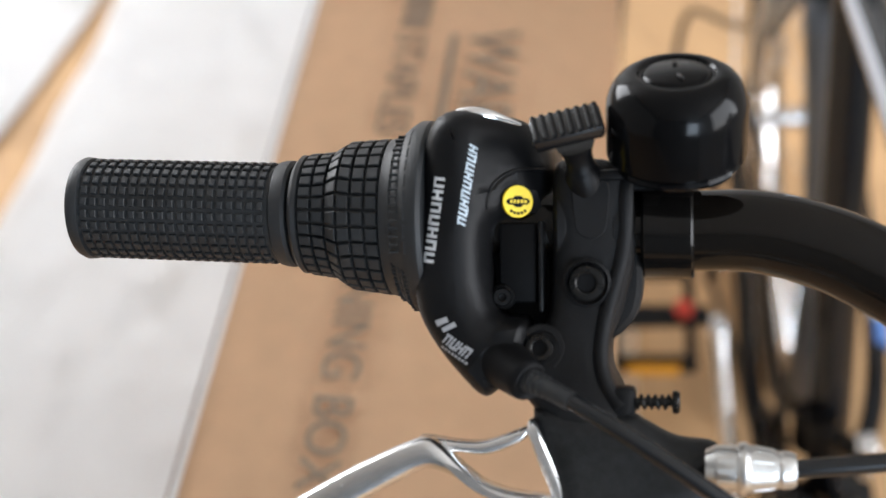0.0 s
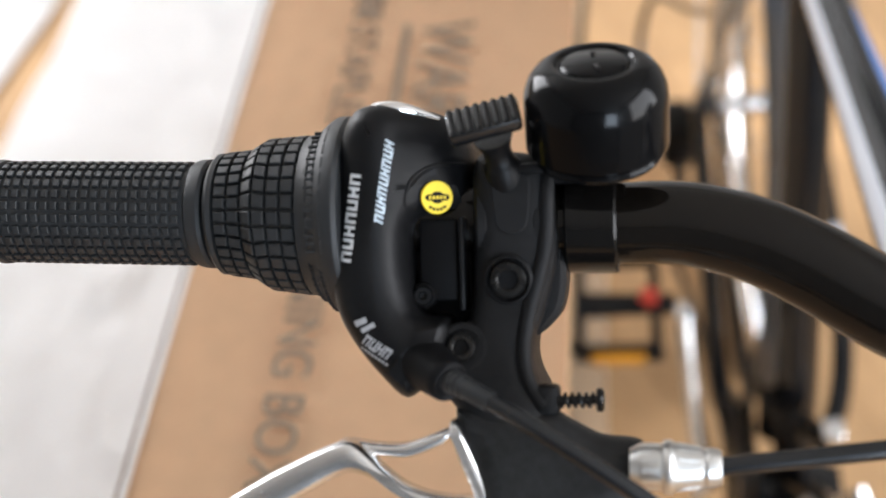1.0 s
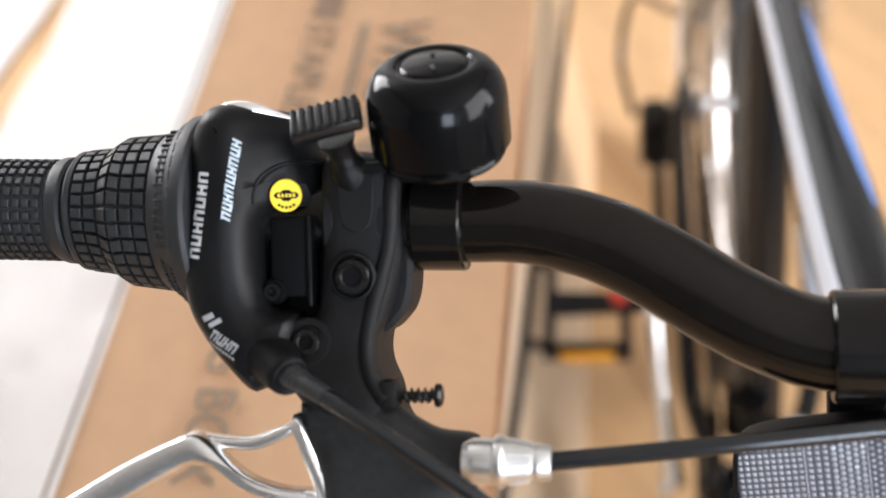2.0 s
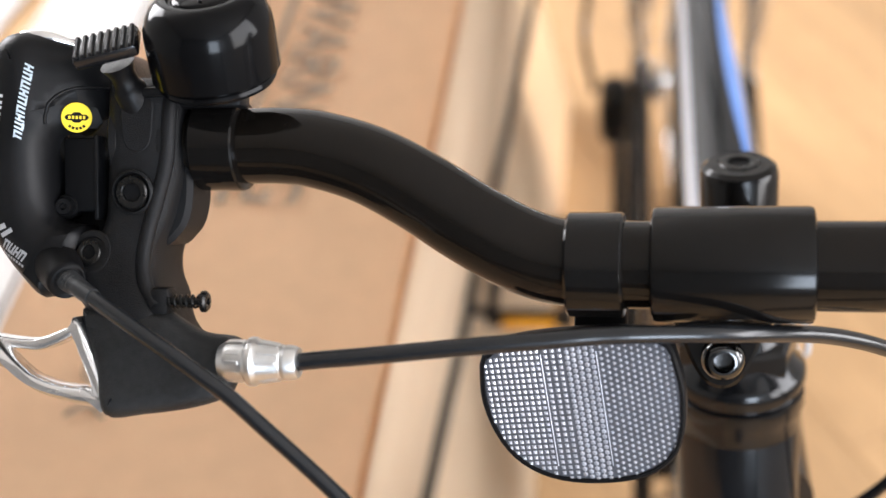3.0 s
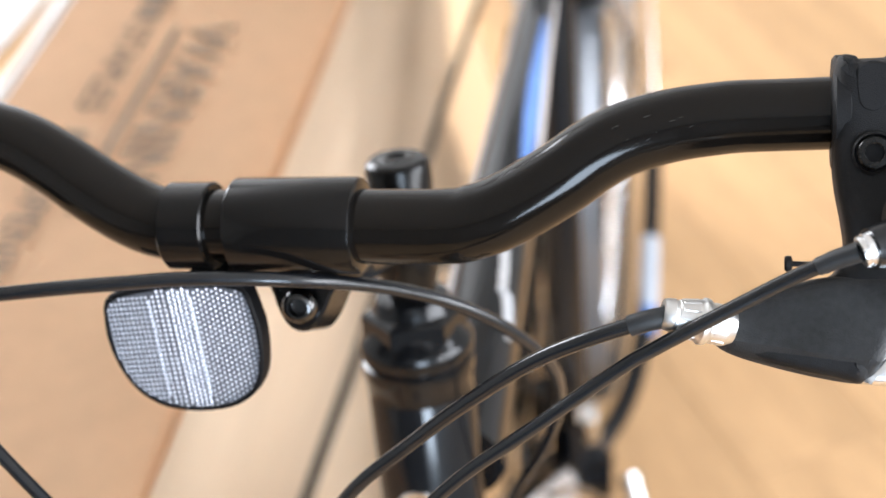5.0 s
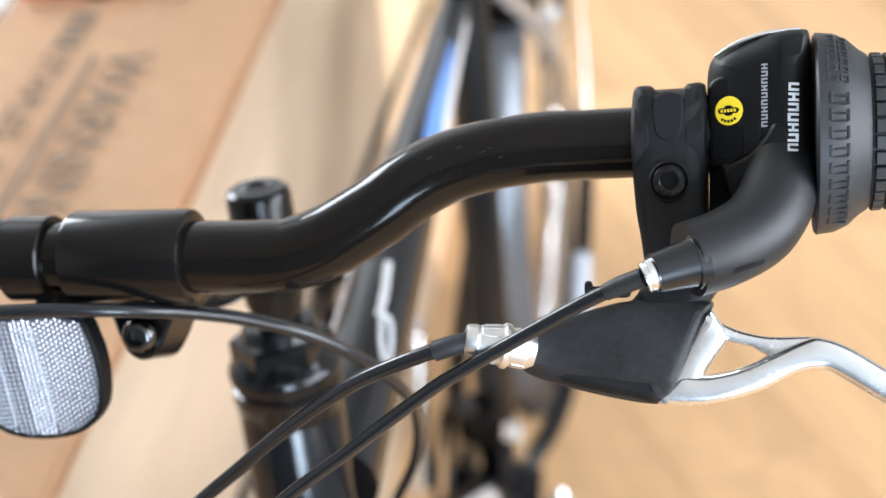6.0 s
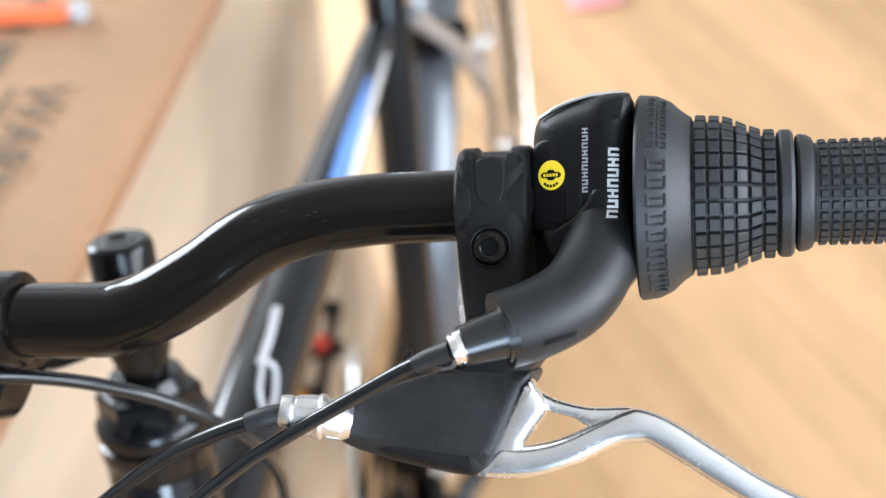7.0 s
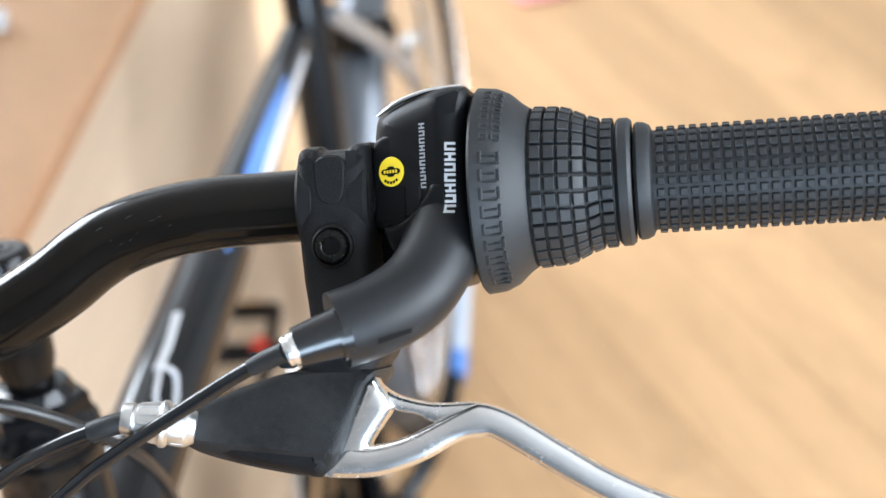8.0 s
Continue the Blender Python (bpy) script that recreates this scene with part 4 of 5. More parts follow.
cr = smooth_outline([(166, 13), (168, 16.6), (172, 16.4), (174, 14.8), (181, 14.8), (183, 16.8), (187.4, 17), (188.6, 12), (188.7, -20), (190, -34), (192, -45), (189, -50.5), (183, -64), (175.5, -79.6), (166, -79.4), (150, -76.4), (137, -72.4), (133.4, -68.5), (134.6, -61.4), (146, -56), (158, -52), (166, -49.5), (169.5, -42), (168.6, -32), (166.6, -20), (165.4, 0)], 4)
brake_r = part("brake_lever", slab(cr, front_layers(-15, 17.5, 5), perch_rise(0.20, -20)), NYLON, bicycle, "black nylon brake lever perch with polished alloy blade", BAR, 40)
part("bar_clamp", spindle([(165.6, 11.6), (165.8, 16.8), (166.8, 17.8), (170.8, 17.8), (172.2, 16.4), (181.2, 16.4), (182.6, 17.8), (187.0, 17.8), (188.0, 16.8), (188.2, 11.6)], right), NYLON, brake_r, "", BAR)
part("clamp_inlay", slab(smooth_outline([(172.4, 12), (172.2, 5), (173.4, 0.4), (177, -1.4), (180.6, 0.4), (181.8, 5), (181.6, 12), (177, 14)], 4), [(13.5, 0), (17.2, 0), (17.8, 0.8)]), NYLON, brake_r, "", BAR)
fold = lambda x: -68.4 - (x - 134) * 0.128
grip_rise = lambda x, y: max(0.0, -20 - y) * 0.20 - 0.75 * max(0.0, fold(x) - y)
part("lever_cover", slab(smooth_outline([(189.6, -50.5), (186.8, -57), (183.6, -64), (180, -72.4), (176.6, -79.8), (174.4, -81.0), (166, -80.4), (150, -77.2), (135.4, -72.8), (130.8, -68.0), (132.0, -61.0), (146, -55.2), (158, -51.4), (166, -50), (178, -49.6)], 4), front_layers(-16, 18.4, 2.6), grip_rise, [(133 + 0.75 * i, fold(133 + 0.75 * i)) for i in range(66)]), COVER, brake_r, "black rubber-grained lever cover", BAR, 24)
part("bolt_boss", lathe([(6.4, -9), (6.4, 0.6), (5.7, 1.2), (5.3, 0.4), (5.2, -3)], 28, axis((177.4, -13.4, 18), (0, -0.05, 1))), NYLON, brake_r, "", BAR)
socket_bolt("clamp_bolt", (177.4, -13.4, 18.0), (0, -0.05, 1), 4.9, 2.4, brake_r)
part("adjuster_boss", merged(rounded(5, 5, 6, 1.2, pose(163, -46.5, 20)), tube([(163, -46.4, 22), (153, -46.2, 22)], 0.8, 10), lathe([(1.2, -0.8), (2.3, -0.4), (2.4, 0.8), (2.0, 1.5), (0, 1.6)], 16, axis((153.4, -46.2, 22), (-1, 0, 0)))), NYLON, brake_r, "", BAR)
barrel("barrel_adjuster", (135.6, -64.6, 31.4), (117.4, -61.0, 37.2), brake_r)
blade(1, brake_r, 22, ROOT_R, ARM_R, WEB_R)

# ---- brake cables
lb = [(-126, -61.1, 28.5), (-118, -60.2, 28.5), (-104, -58.9, 28), (-79, -56.3, 27), (-55, -54.2, 24), (-43, -53.2, 22), (-27.4, -52.7, 19), (-3.9, -53.0, 10), (20.3, -55.3, -14), (41.6, -62.3, -38), (57.7, -74.0, -65), (65.8, -88.1, -95), (62.4, -105.4, -130), (51.0, -127.2, -165), (31.7, -152.8, -200), (12, -190, -230)]
part("brake_cable", tube(spline(lb, 6), 2.5, 14), CABLE, bicycle, "black brake cable housing in a wide loop", BAR)
rbk = [(120.5, -61.7, 36.7), (113.5, -63.2, 37.8), (97.2, -68.5, 36), (78.6, -76.4, 30), (58.7, -88.6, 22), (37.3, -103.9, 12), (10.1, -126.3, 0), (-10, -160, -20), (-15, -200, -60)]
brake_line = part("brake_cable", tube(spline(rbk, 6), 2.45, 14), CABLE, bicycle, "black brake cable housing", BAR)
part("cable_sleeve", tube(spline([(120.5, -61.7, 36.7), (113.5, -63.2, 37.8), (108, -64.9, 37.4)], 4), 3.2, 14), RUBBER, brake_line, "", BAR)

# ---- frame tubes, in metres in the bicycle's own frame; the bars are turned a little, so the frame swings out behind the head tube
REAR = BIKE @ Matrix.Translation((0, 0.04, 0.85)) @ pose(0, 0, 0, 0, 2.0, 2.0) @ Matrix.Translation((0, -0.04, -0.85))


def shell(p0, p1, r, t0, t1, a0, a1, lift=0.0004, n=12, leaf=0.0):
    """A patch of a tube's skin from p0 to p1: stretch t0..t1, angles a0..a1 from the top towards +x; r gives the tube's radius along it; leaf narrows its ends."""
    p0, p1 = Vector(p0), Vector(p1)
    d = (p1 - p0).normalized()
    x = Vector((1, 0, 0))
    u = x.cross(d)
    u = u if u.z > 0 else -u
    bm = bmesh.new()
    g = []
    for i in range(n + 1):
        t = t0 + (t1 - t0) * i / n
        half = (a1 - a0) / 2 * (1 - leaf * (2 * i / n - 1) ** 2)
        row = [radians((a0 + a1) / 2 + half * (2 * j / n - 1)) for j in range(n + 1)]
        g.append([bm.verts.new(p0 + (p1 - p0) * t + (r(t) + lift) * (math.cos(q) * u + math.sin(q) * x)) for q in row])
    for i in range(n):
        for j in range(n):
            bm.faces.new((g[i][j], g[i + 1][j], g[i + 1][j + 1], g[i][j + 1]))
    return bm


T0, T1 = (0.005, 0.052, 0.845), (-0.011, 0.615, 0.746)
TOP_R = interp([(0.0, 0.0225), (0.4, 0.0215), (0.75, 0.0165), (1.0, 0.0145)])
BB = Vector((-0.005, 0.478, 0.268))
part("top_tube", tube([Vector(T0).lerp(Vector(T1), i / 12) for i in range(13)], [TOP_R(i / 12) for i in range(13)], 24), GLOSS, frame_, "", REAR)
part("down_tube", tube([(0, 0.022, 0.79), BB], 0.020, 24), GLOSS, frame_, "", REAR)
part("seat_tube", tube([BB, (-0.006, 0.662, 0.80)], 0.0185, 24), GLOSS, frame_, "", REAR)
part("blue_decal", shell(T0, T1, TOP_R, 0.40, 0.83, 22, 58, leaf=0.8), BLUE, frame_, "blue painted decal", REAR)
part("white_decal", shell(T0, T1, TOP_R, 0.44, 0.93, 58, 88, leaf=0.5), WHITE_PAINT, frame_, "white painted decal", REAR)
part("grey_decal", shell(T0, T1, TOP_R, 0.06, 0.93, -80, -44), PALE_PAINT, frame_, "pale grey painted stripe", REAR)
part("down_tube_decal", merged(shell((0, 0.022, 0.79), BB, lambda t: 0.020, 0.3, 0.75, -100, -30), shell((0, 0.022, 0.79), BB, lambda t: 0.020, 0.3, 0.75, 30, 100)), WHITE_PAINT, frame_, "", REAR)
for sx in (-1, 1):
    part("chain_stay", tube(spline([(sx * 0.022 - 0.015, 0.48, 0.272), (sx * 0.056 - 0.006, 0.58, 0.281), (sx * 0.063, 0.72, 0.30), (sx * 0.063, 0.95, 0.33)], 6), 0.0105, 14), GLOSS, frame_, "", REAR)
    if sx > 0:
        part("stay_stripe", tube([(sx * 0.0635, 0.675, 0.2945), (sx * 0.0635, 0.77, 0.3075)], 0.0111, 14), PALE_PAINT, frame_, "pale painted stripe", REAR)
        part("stay_stripe", tube([(sx * 0.0632, 0.645, 0.2905), (sx * 0.0635, 0.675, 0.2945)], 0.0110, 14), BLUE, frame_, "blue painted stripe", REAR)
    part("seat_stay", tube(spline([(sx * 0.014, 0.645, 0.75), (sx * 0.045, 0.75, 0.62), (sx * 0.062, 0.95, 0.33)], 4), 0.0085, 14), SILVER, frame_, "silver painted seat stay", REAR)
    part("brake_arm", tube(spline([(sx * 0.052, 0.80, 0.50), (sx * 0.057, 0.785, 0.555), (sx * 0.052, 0.775, 0.63)], 4), 0.0105, 12), ALLOY, frame_, "silver rear brake arm", REAR)
part("seat_post", tube([(-0.006, 0.655, 0.78), (-0.004, 0.70, 0.93)], 0.0135, 20), ALLOY, bicycle, "silver seat post", REAR)
part("saddle", slab(smooth_outline([(0, -0.13), (0.022, -0.08), (0.035, 0.02), (0.075, 0.09), (0.07, 0.13), (0, 0.14), (-0.07, 0.13), (-0.075, 0.09), (-0.035, 0.02), (-0.022, -0.08)], 4), [(-0.02, 0.012), (-0.015, 0.002), (0, 0), (0.012, 0.004), (0.02, 0.014)]), RUBBER, bicycle, "black padded saddle", REAR @ pose(0, 0.73, 0.955, 3))


def torus(r, s, n=64, k=12, m=IDENT, flat=1.0):
    bm = bmesh.new()
    rings = [[bm.verts.new((flat * s * math.sin(2 * math.pi * j / k), (r + s * math.cos(2 * math.pi * j / k)) * math.cos(2 * math.pi * i / n), (r + s * math.cos(2 * math.pi * j / k)) * math.sin(2 * math.pi * i / n))) for j in range(k)] for i in range(n)]
    for i in range(n):
        for j in range(k):
            bm.faces.new((rings[i][j], rings[i][(j + 1) % k], rings[(i + 1) % n][(j + 1) % k], rings[(i + 1) % n][j]))
    bm.transform(m)
    return bm


def wheel(centre, base):
    m = base @ Matrix.Translation(centre)
    w = part("wheel", torus(0.311, 0.0225, 80, 14), TYRE, bicycle, "black tyred spoked wheel", m)
    part("rim", torus(0.283, 0.013, 80, 10, flat=0.8), ALLOY, w, "silver alloy rim", m)
    part("hub", lathe([(0.006, -0.055), (0.014, -0.05), (0.026, -0.036), (0.026, -0.032), (0.012, -0.026), (0.012, 0.026), (0.026, 0.032), (0.026, 0.036), (0.014, 0.05), (0.006, 0.055)], 20, axis((0, 0, 0), (1, 0, 0))), ALLOY, w, "", m)
    for sx in (-1, 1):
        part("axle_nut", lathe([(0.009, -0.006), (0.0115, -0.004), (0.0115, 0.004), (0.009, 0.008), (0.005, 0.014), (0, 0.015)], 14, axis((sx * 0.06, 0, 0), (sx, 0, 0))), CHROME, w, "bright axle nut", m)
    for i in range(32):
        t, u = 2 * math.pi * i / 32, 2 * math.pi * (i + (3 if i % 4 < 2 else -3)) / 32
        sx = 0.033 if i % 2 else -0.033
        part("spoke", tube([(sx, 0.025 * math.cos(u), 0.025 * math.sin(u)), (0, 0.275 * math.cos(t), 0.275 * math.sin(t))], 0.001, 5), ALLOY, w, "", m)
    return w


wheel((0, 0.95, 0.331), REAR)
wheel((0, -0.165, 0.417), BIKE)
for sx in (-1, 1):
    part("fork_leg", tube(spline([(sx * 0.02, 0.012, 0.775), (sx * 0.055, 0.0, 0.74), (sx * 0.058, -0.07, 0.58), (sx * 0.056, -0.165, 0.417)], 5), 0.012, 14), GLOSS, bicycle, "", BIKE)

# ---- rear mudguard, a curved band over the tyre


def band(centre, r, a0, a1, half, n=48, k=8):
    bm = bmesh.new()
    g = []
    for i in range(n + 1):
        t = radians(a0 + (a1 - a0) * i / n)
        g.append([bm.verts.new((half * u, (r - 0.014 * u * u) * -math.cos(t), (r - 0.014 * u * u) * math.sin(t))) for u in [2 * j / k - 1 for j in range(k + 1)]])
    for i in range(n):
        for j in range(k):
            bm.faces.new((g[i][j], g[i + 1][j], g[i + 1][j + 1], g[i][j + 1]))
    bmesh.ops.solidify(bm, geom=bm.faces[:], thickness=0.002)
    bm.transform(Matrix.Translation(centre))
    return bm


part("brake_bridge", rounded(0.085, 0.030, 0.030, 0.008, pose(0, 0.765, 0.645)), SATIN, frame_, "", REAR)
mudguard = part("mudguard", band((0, 0.95, 0.331), 0.346, -15, 165, 0.024), MUDGUARD, bicycle, "silver grey rear mudguard", REAR)
part("mudguard_stay", tube(spline([(0.028, 1.20, 0.56), (0.055, 1.07, 0.44), (0.064, 0.95, 0.331)], 4), 0.0022, 8), ALLOY, mudguard, "", REAR)
part("mudguard_stay", tube(spline([(-0.028, 1.20, 0.56), (-0.055, 1.07, 0.44), (-0.064, 0.95, 0.331)], 4), 0.0022, 8), ALLOY, mudguard, "", REAR)

# ---- cranks, pedals and chainring
ring = part("chainring", torus(0.078, 0.006, 48, 8, REAR @ Matrix.Translation((-0.045, BB.y, BB.z)), 0.5), BOLT, bicycle, "dark steel chainring", IDENT)
part("chainring_disc", lathe([(0.03, -0.002), (0.074, -0.0015), (0.074, 0.0015), (0.03, 0.002)], 40, axis((-0.045, BB.y, BB.z), (1, 0, 0))), SATIN, ring, "", REAR)
part("outer_ring", torus(0.088, 0.005, 48, 8, Matrix.Translation((-0.056, BB.y, BB.z)), 0.6), PLASTIC, ring, "black outer chain guard", REAR)
part("bracket_shell", tube([(-0.054, BB.y, BB.z), (0.036, BB.y, BB.z)], 0.023, 22), GLOSS, frame_, "", REAR)
part("ring_bolt", lathe([(0.012, 0), (0.012, 0.008), (0.008, 0.011), (0, 0.0115)], 16, axis((-0.085, BB.y, BB.z), (-1, 0, 0))), CHROME, ring, "", REAR)
for k in range(5):
    part("spider_arm", tube([(-0.052, BB.y + 0.018 * math.cos(1.2566 * k), BB.z + 0.018 * math.sin(1.2566 * k)), (-0.052, BB.y + 0.082 * math.cos(1.2566 * k), BB.z + 0.082 * math.sin(1.2566 * k))], [0.010, 0.006], 10, 0.6, (1, 0, 0)), SATIN, ring, "", REAR)
teeth = bmesh.new()
for i in range(36):
    teeth = merged(teeth, rounded(0.003, 0.005, 0.007, 0.0008, Matrix.Translation((-0.045, BB.y, BB.z)) @ Matrix.Rotation(2 * math.pi * i / 36, 4, "X") @ pose(0, 0, 0.086), 1))
tagged(part("chainring_teeth", teeth, BOLT, ring, "", REAR), kind="stuff")


def crank(sx, end):
    bxx = -0.082 if sx < 0 else 0.052
    e = Vector(end)
    o = Vector((bxx, BB.y, BB.z))
    arm = part("crank", tube(spline([o, o + (e - o) * 0.5 + Vector((sx * 0.002, 0, 0)), e], 5), [0.016, 0.0145, 0.013, 0.012, 0.0115, 0.011, 0.011, 0.011, 0.0115, 0.0125, 0.0125], 16, 0.7, (sx, 0, 0)), ALLOY, bicycle, "polished alloy crank arm", REAR)
    part("crank_eye", lathe([(0.008, -0.008), (0.013, -0.007), (0.014, 0), (0.013, 0.007), (0.006, 0.008)], 20, axis(e, (sx, 0, 0))), ALLOY, arm, "", REAR)
    return e


def pedal(sx, at):
    """A cage pedal: two side rails, two cross bars, a spindle barrel and amber reflectors."""
    c = Vector(at) + Vector((sx * 0.062, 0.012, 0.004))
    m = REAR @ Matrix.Translation(c) @ pose(0, 0, 0, 6)
    p = part("pedal", tube([(-sx * 0.055, 0, 0), (sx * 0.040, 0, 0)], [0.010, 0.013], 14), NYLON, bicycle, "black cage pedal with amber reflectors", m)
    part("cage_loop", tube(spline([(sx * 0.036, -0.050, 0), (sx * 0.058, -0.042, 0), (sx * 0.066, -0.015, 0), (sx * 0.066, 0.015, 0), (sx * 0.058, 0.042, 0), (sx * 0.036, 0.050, 0)], 5), 0.005, 10), NYLON, p, "", m)
    for y in (-0.055, 0.055):
        part("cage_rail", rounded(0.084, 0.010, 0.020, 0.002, pose(0, y, 0)), NYLON, p, "", m)
        part("pedal_reflector", rounded(0.05, 0.004, 0.014, 0.001, pose(0, y * 1.12, 0)), AMBER, p, "amber reflector", m)
    for x in (-0.036, 0.036):
        part("cage_bar", rounded(0.010, 0.11, 0.016, 0.002, pose(x, 0, 0)), NYLON, p, "", m)
    part("pedal_cap", lathe([(0.009, 0), (0.009, 0.008), (0, 0.009)], 14, axis((-sx * 0.030, 0, 0.008), (0, 0, 1))), RED, p, "red plastic cap", m)


pedal(-1, crank(-1, (-0.097, 0.616, 0.354)))
pedal(1, crank(1, (0.105, 0.330, 0.174)))
# front derailleur on the seat tube, and loose cable loops down to it
fd = part("front_derailleur", rounded(0.020, 0.022, 0.052, 0.005, pose(0.018, 0.462, 0.365, 12)), ALLOY, bicycle, "silver front derailleur arm", REAR)
part("derailleur_clamp", tube([(-0.019, 0.489, 0.343), (-0.0182, 0.50, 0.375)], 0.021, 20), SATIN, fd, "black clamp band", REAR)
part("derailleur_link", tube([(0.012, 0.47, 0.363), (-0.012, 0.495, 0.361)], 0.009, 10), SATIN, fd, "", REAR)
for dx, dy in ((-0.03, 0.0), (0.028, 0.012)):
    part("gear_wire", tube(spline([(dx * 0.7, 0.20 + dy, 0.60), (dx, 0.30 + dy, 0.47), (dx * 1.5, 0.36 + dy, 0.36), (dx * 1.2, 0.43, 0.26), (dx * 0.4, 0.48, 0.24)], 6), 0.0026, 8), CABLE, bicycle, "black gear cable along the down tube", REAR)
# rear derailleur, hanging beside the rear wheel
der = part("derailleur", rounded(0.04, 0.065, 0.06, 0.012, pose(-0.086, 0.955, 0.285)), PLASTIC, bicycle, "black rear derailleur", REAR)
part("derailleur_cage", merged(rounded(0.014, 0.05, 0.13, 0.005, pose(-0.084, 0.905, 0.215, -20)), lathe([(0.010, -0.005), (0.026, -0.004), (0.026, 0.004), (0.010, 0.005)], 18, axis((-0.088, 0.885, 0.165), (1, 0, 0)))), PLASTIC, der, "", REAR)
part("derailleur_cable", tube(spline([(-0.112, 0.97, 0.30), (-0.125, 1.04, 0.33), (-0.110, 1.06, 0.40), (-0.075, 0.94, 0.47), (-0.058, 0.82, 0.55)], 6), 0.0045, 8), CABLE, der, "", REAR)
# the chain: pairs of plates seen as one dark ribbon
chain = part("chain", merged(tube([(-0.046, BB.y, 0.356), (-0.05, 0.94, 0.368)], 0.0042, 8, 1.5, (0, 0, 1)), tube(spline([(-0.046, BB.y, 0.188), (-0.06, 0.70, 0.168), (-0.086, 0.885, 0.142)], 5), 0.0042, 8, 1.5, (0, 0, 1))), BOLT, bicycle, "dark oiled steel chain", REAR)
# white tag strap looped round the top tube
part("tag_strap", merged(tube(spline([(0.016, 0.182, 0.868), (0.020, 0.150, 0.876), (0.022, 0.128, 0.884)], 5), 0.0024, 8, 0.4), tube(spline([(0.018, 0.150, 0.875), (0.024, 0.121, 0.884), (0.026, 0.108, 0.885), (0.026, 0.107, 0.873), (0.024, 0.124, 0.857), (0.022, 0.143, 0.862), (0.018, 0.141, 0.873)], 5), 0.0014, 8, 0.6)), WHITE_PLASTIC, bicycle, "white plastic tag strap", REAR)

# ---------------------------------------------------------------- carton
BX0, BX1, BY0, BY1, BZ = -0.5215, -0.303, -0.62, 1.06, 0.675
carton = tagged(new("cardboard_box"), "tall narrow brown cardboard carton with printed warning standing on the floor", "box")
carton.location = ((BX0 + BX1) / 2, (BY0 + BY1) / 2, 0)


def in_carton(name, bm, mat, label=""):
    return part(name, bm, mat, carton, label, Matrix.Translation(-carton.location))


def splay(x, y):
    """The carton's far side runs slightly outwards along its length."""
    return x - 0.020 * (y - 0.06) * (BX1 - x) / (BX1 - BX0)


SIDE = interp([(0.0, -0.236), (0.10, -0.250), (0.16, -0.275), (0.24, -0.312), (0.36, -0.317), (0.50, -0.310), (BZ, BX1)])


def panel(at, y0, y1, z0, z1, n, k, thick):
    """A sheet of card over lengths and heights: at(y, z) gives its outer face."""
    bm = bmesh.new()
    g = [[bm.verts.new((at(y0 + (y1 - y0) * i / n, z0 + (z1 - z0) * j / k), y0 + (y1 - y0) * i / n, z0 + (z1 - z0) * j / k)) for j in range(k + 1)] for i in range(n + 1)]
    for i in range(n):
        for j in range(k):
            bm.faces.new((g[i][j], g[i + 1][j], g[i + 1][j + 1], g[i][j + 1]))
    bmesh.ops.solidify(bm, geom=bm.faces[:], thickness=thick)
    return bm


def bulged(y, z):
    return SIDE(z) + 0.0035 * noise.noise(Vector((y * 2.4, z * 3.1, 0.4)))


in_carton("side_panel", panel(bulged, BY0, BY1, 0.0, BZ - 0.004, 40, 20, 0.005), CARD)
in_carton("side_panel", panel(lambda y, z: splay(BX0, y) + 0.002, BY0, BY1, 0.0, BZ - 0.004, 20, 4, 0.005), CARD)
for y in (BY0 + 0.003, BY1 - 0.003):
    in_carton("end_panel", rounded(BX1 - splay(BX0, y) - 0.02, 0.005, BZ - 0.006, 0.001, pose((BX1 + splay(BX0, y)) / 2, y, BZ / 2 - 0.003), 1), CARD)
lid = bmesh.new()
nx, ny = 10, 60
lg = [[lid.verts.new((splay(BX0 + (BX1 - BX0) * i / nx, BY0 + (BY1 - BY0) * j / ny), BY0 + (BY1 - BY0) * j / ny, BZ + 0.0025 * noise.noise(Vector((i * 0.5, j * 0.22, 1.7))) - 0.0035 * (1 if i in (0, nx) else 0) + 0.003 * math.sin(math.pi * i / nx))) for j in range(ny + 1)] for i in range(nx + 1)]
for i in range(nx):
    for j in range(ny):
        lid.faces.new((lg[i][j], lg[i + 1][j], lg[i + 1][j + 1], lg[i][j + 1]))
bmesh.ops.solidify(lid, geom=lid.faces[:], thickness=0.004)
top_flap = in_carton("top_flap", lid, CARD)
# Dark strip that stands in for the shade under the flap's edge.
in_carton("edge_shade", panel(lambda y, z: splay(BX0, y) - 0.0042, BY0 + 0.002, BY1 - 0.002, BZ - 0.006, BZ - 0.001, 20, 1, 0.004), SHADE_EDGE, "dark strip painted as the shade along the flap's edge")


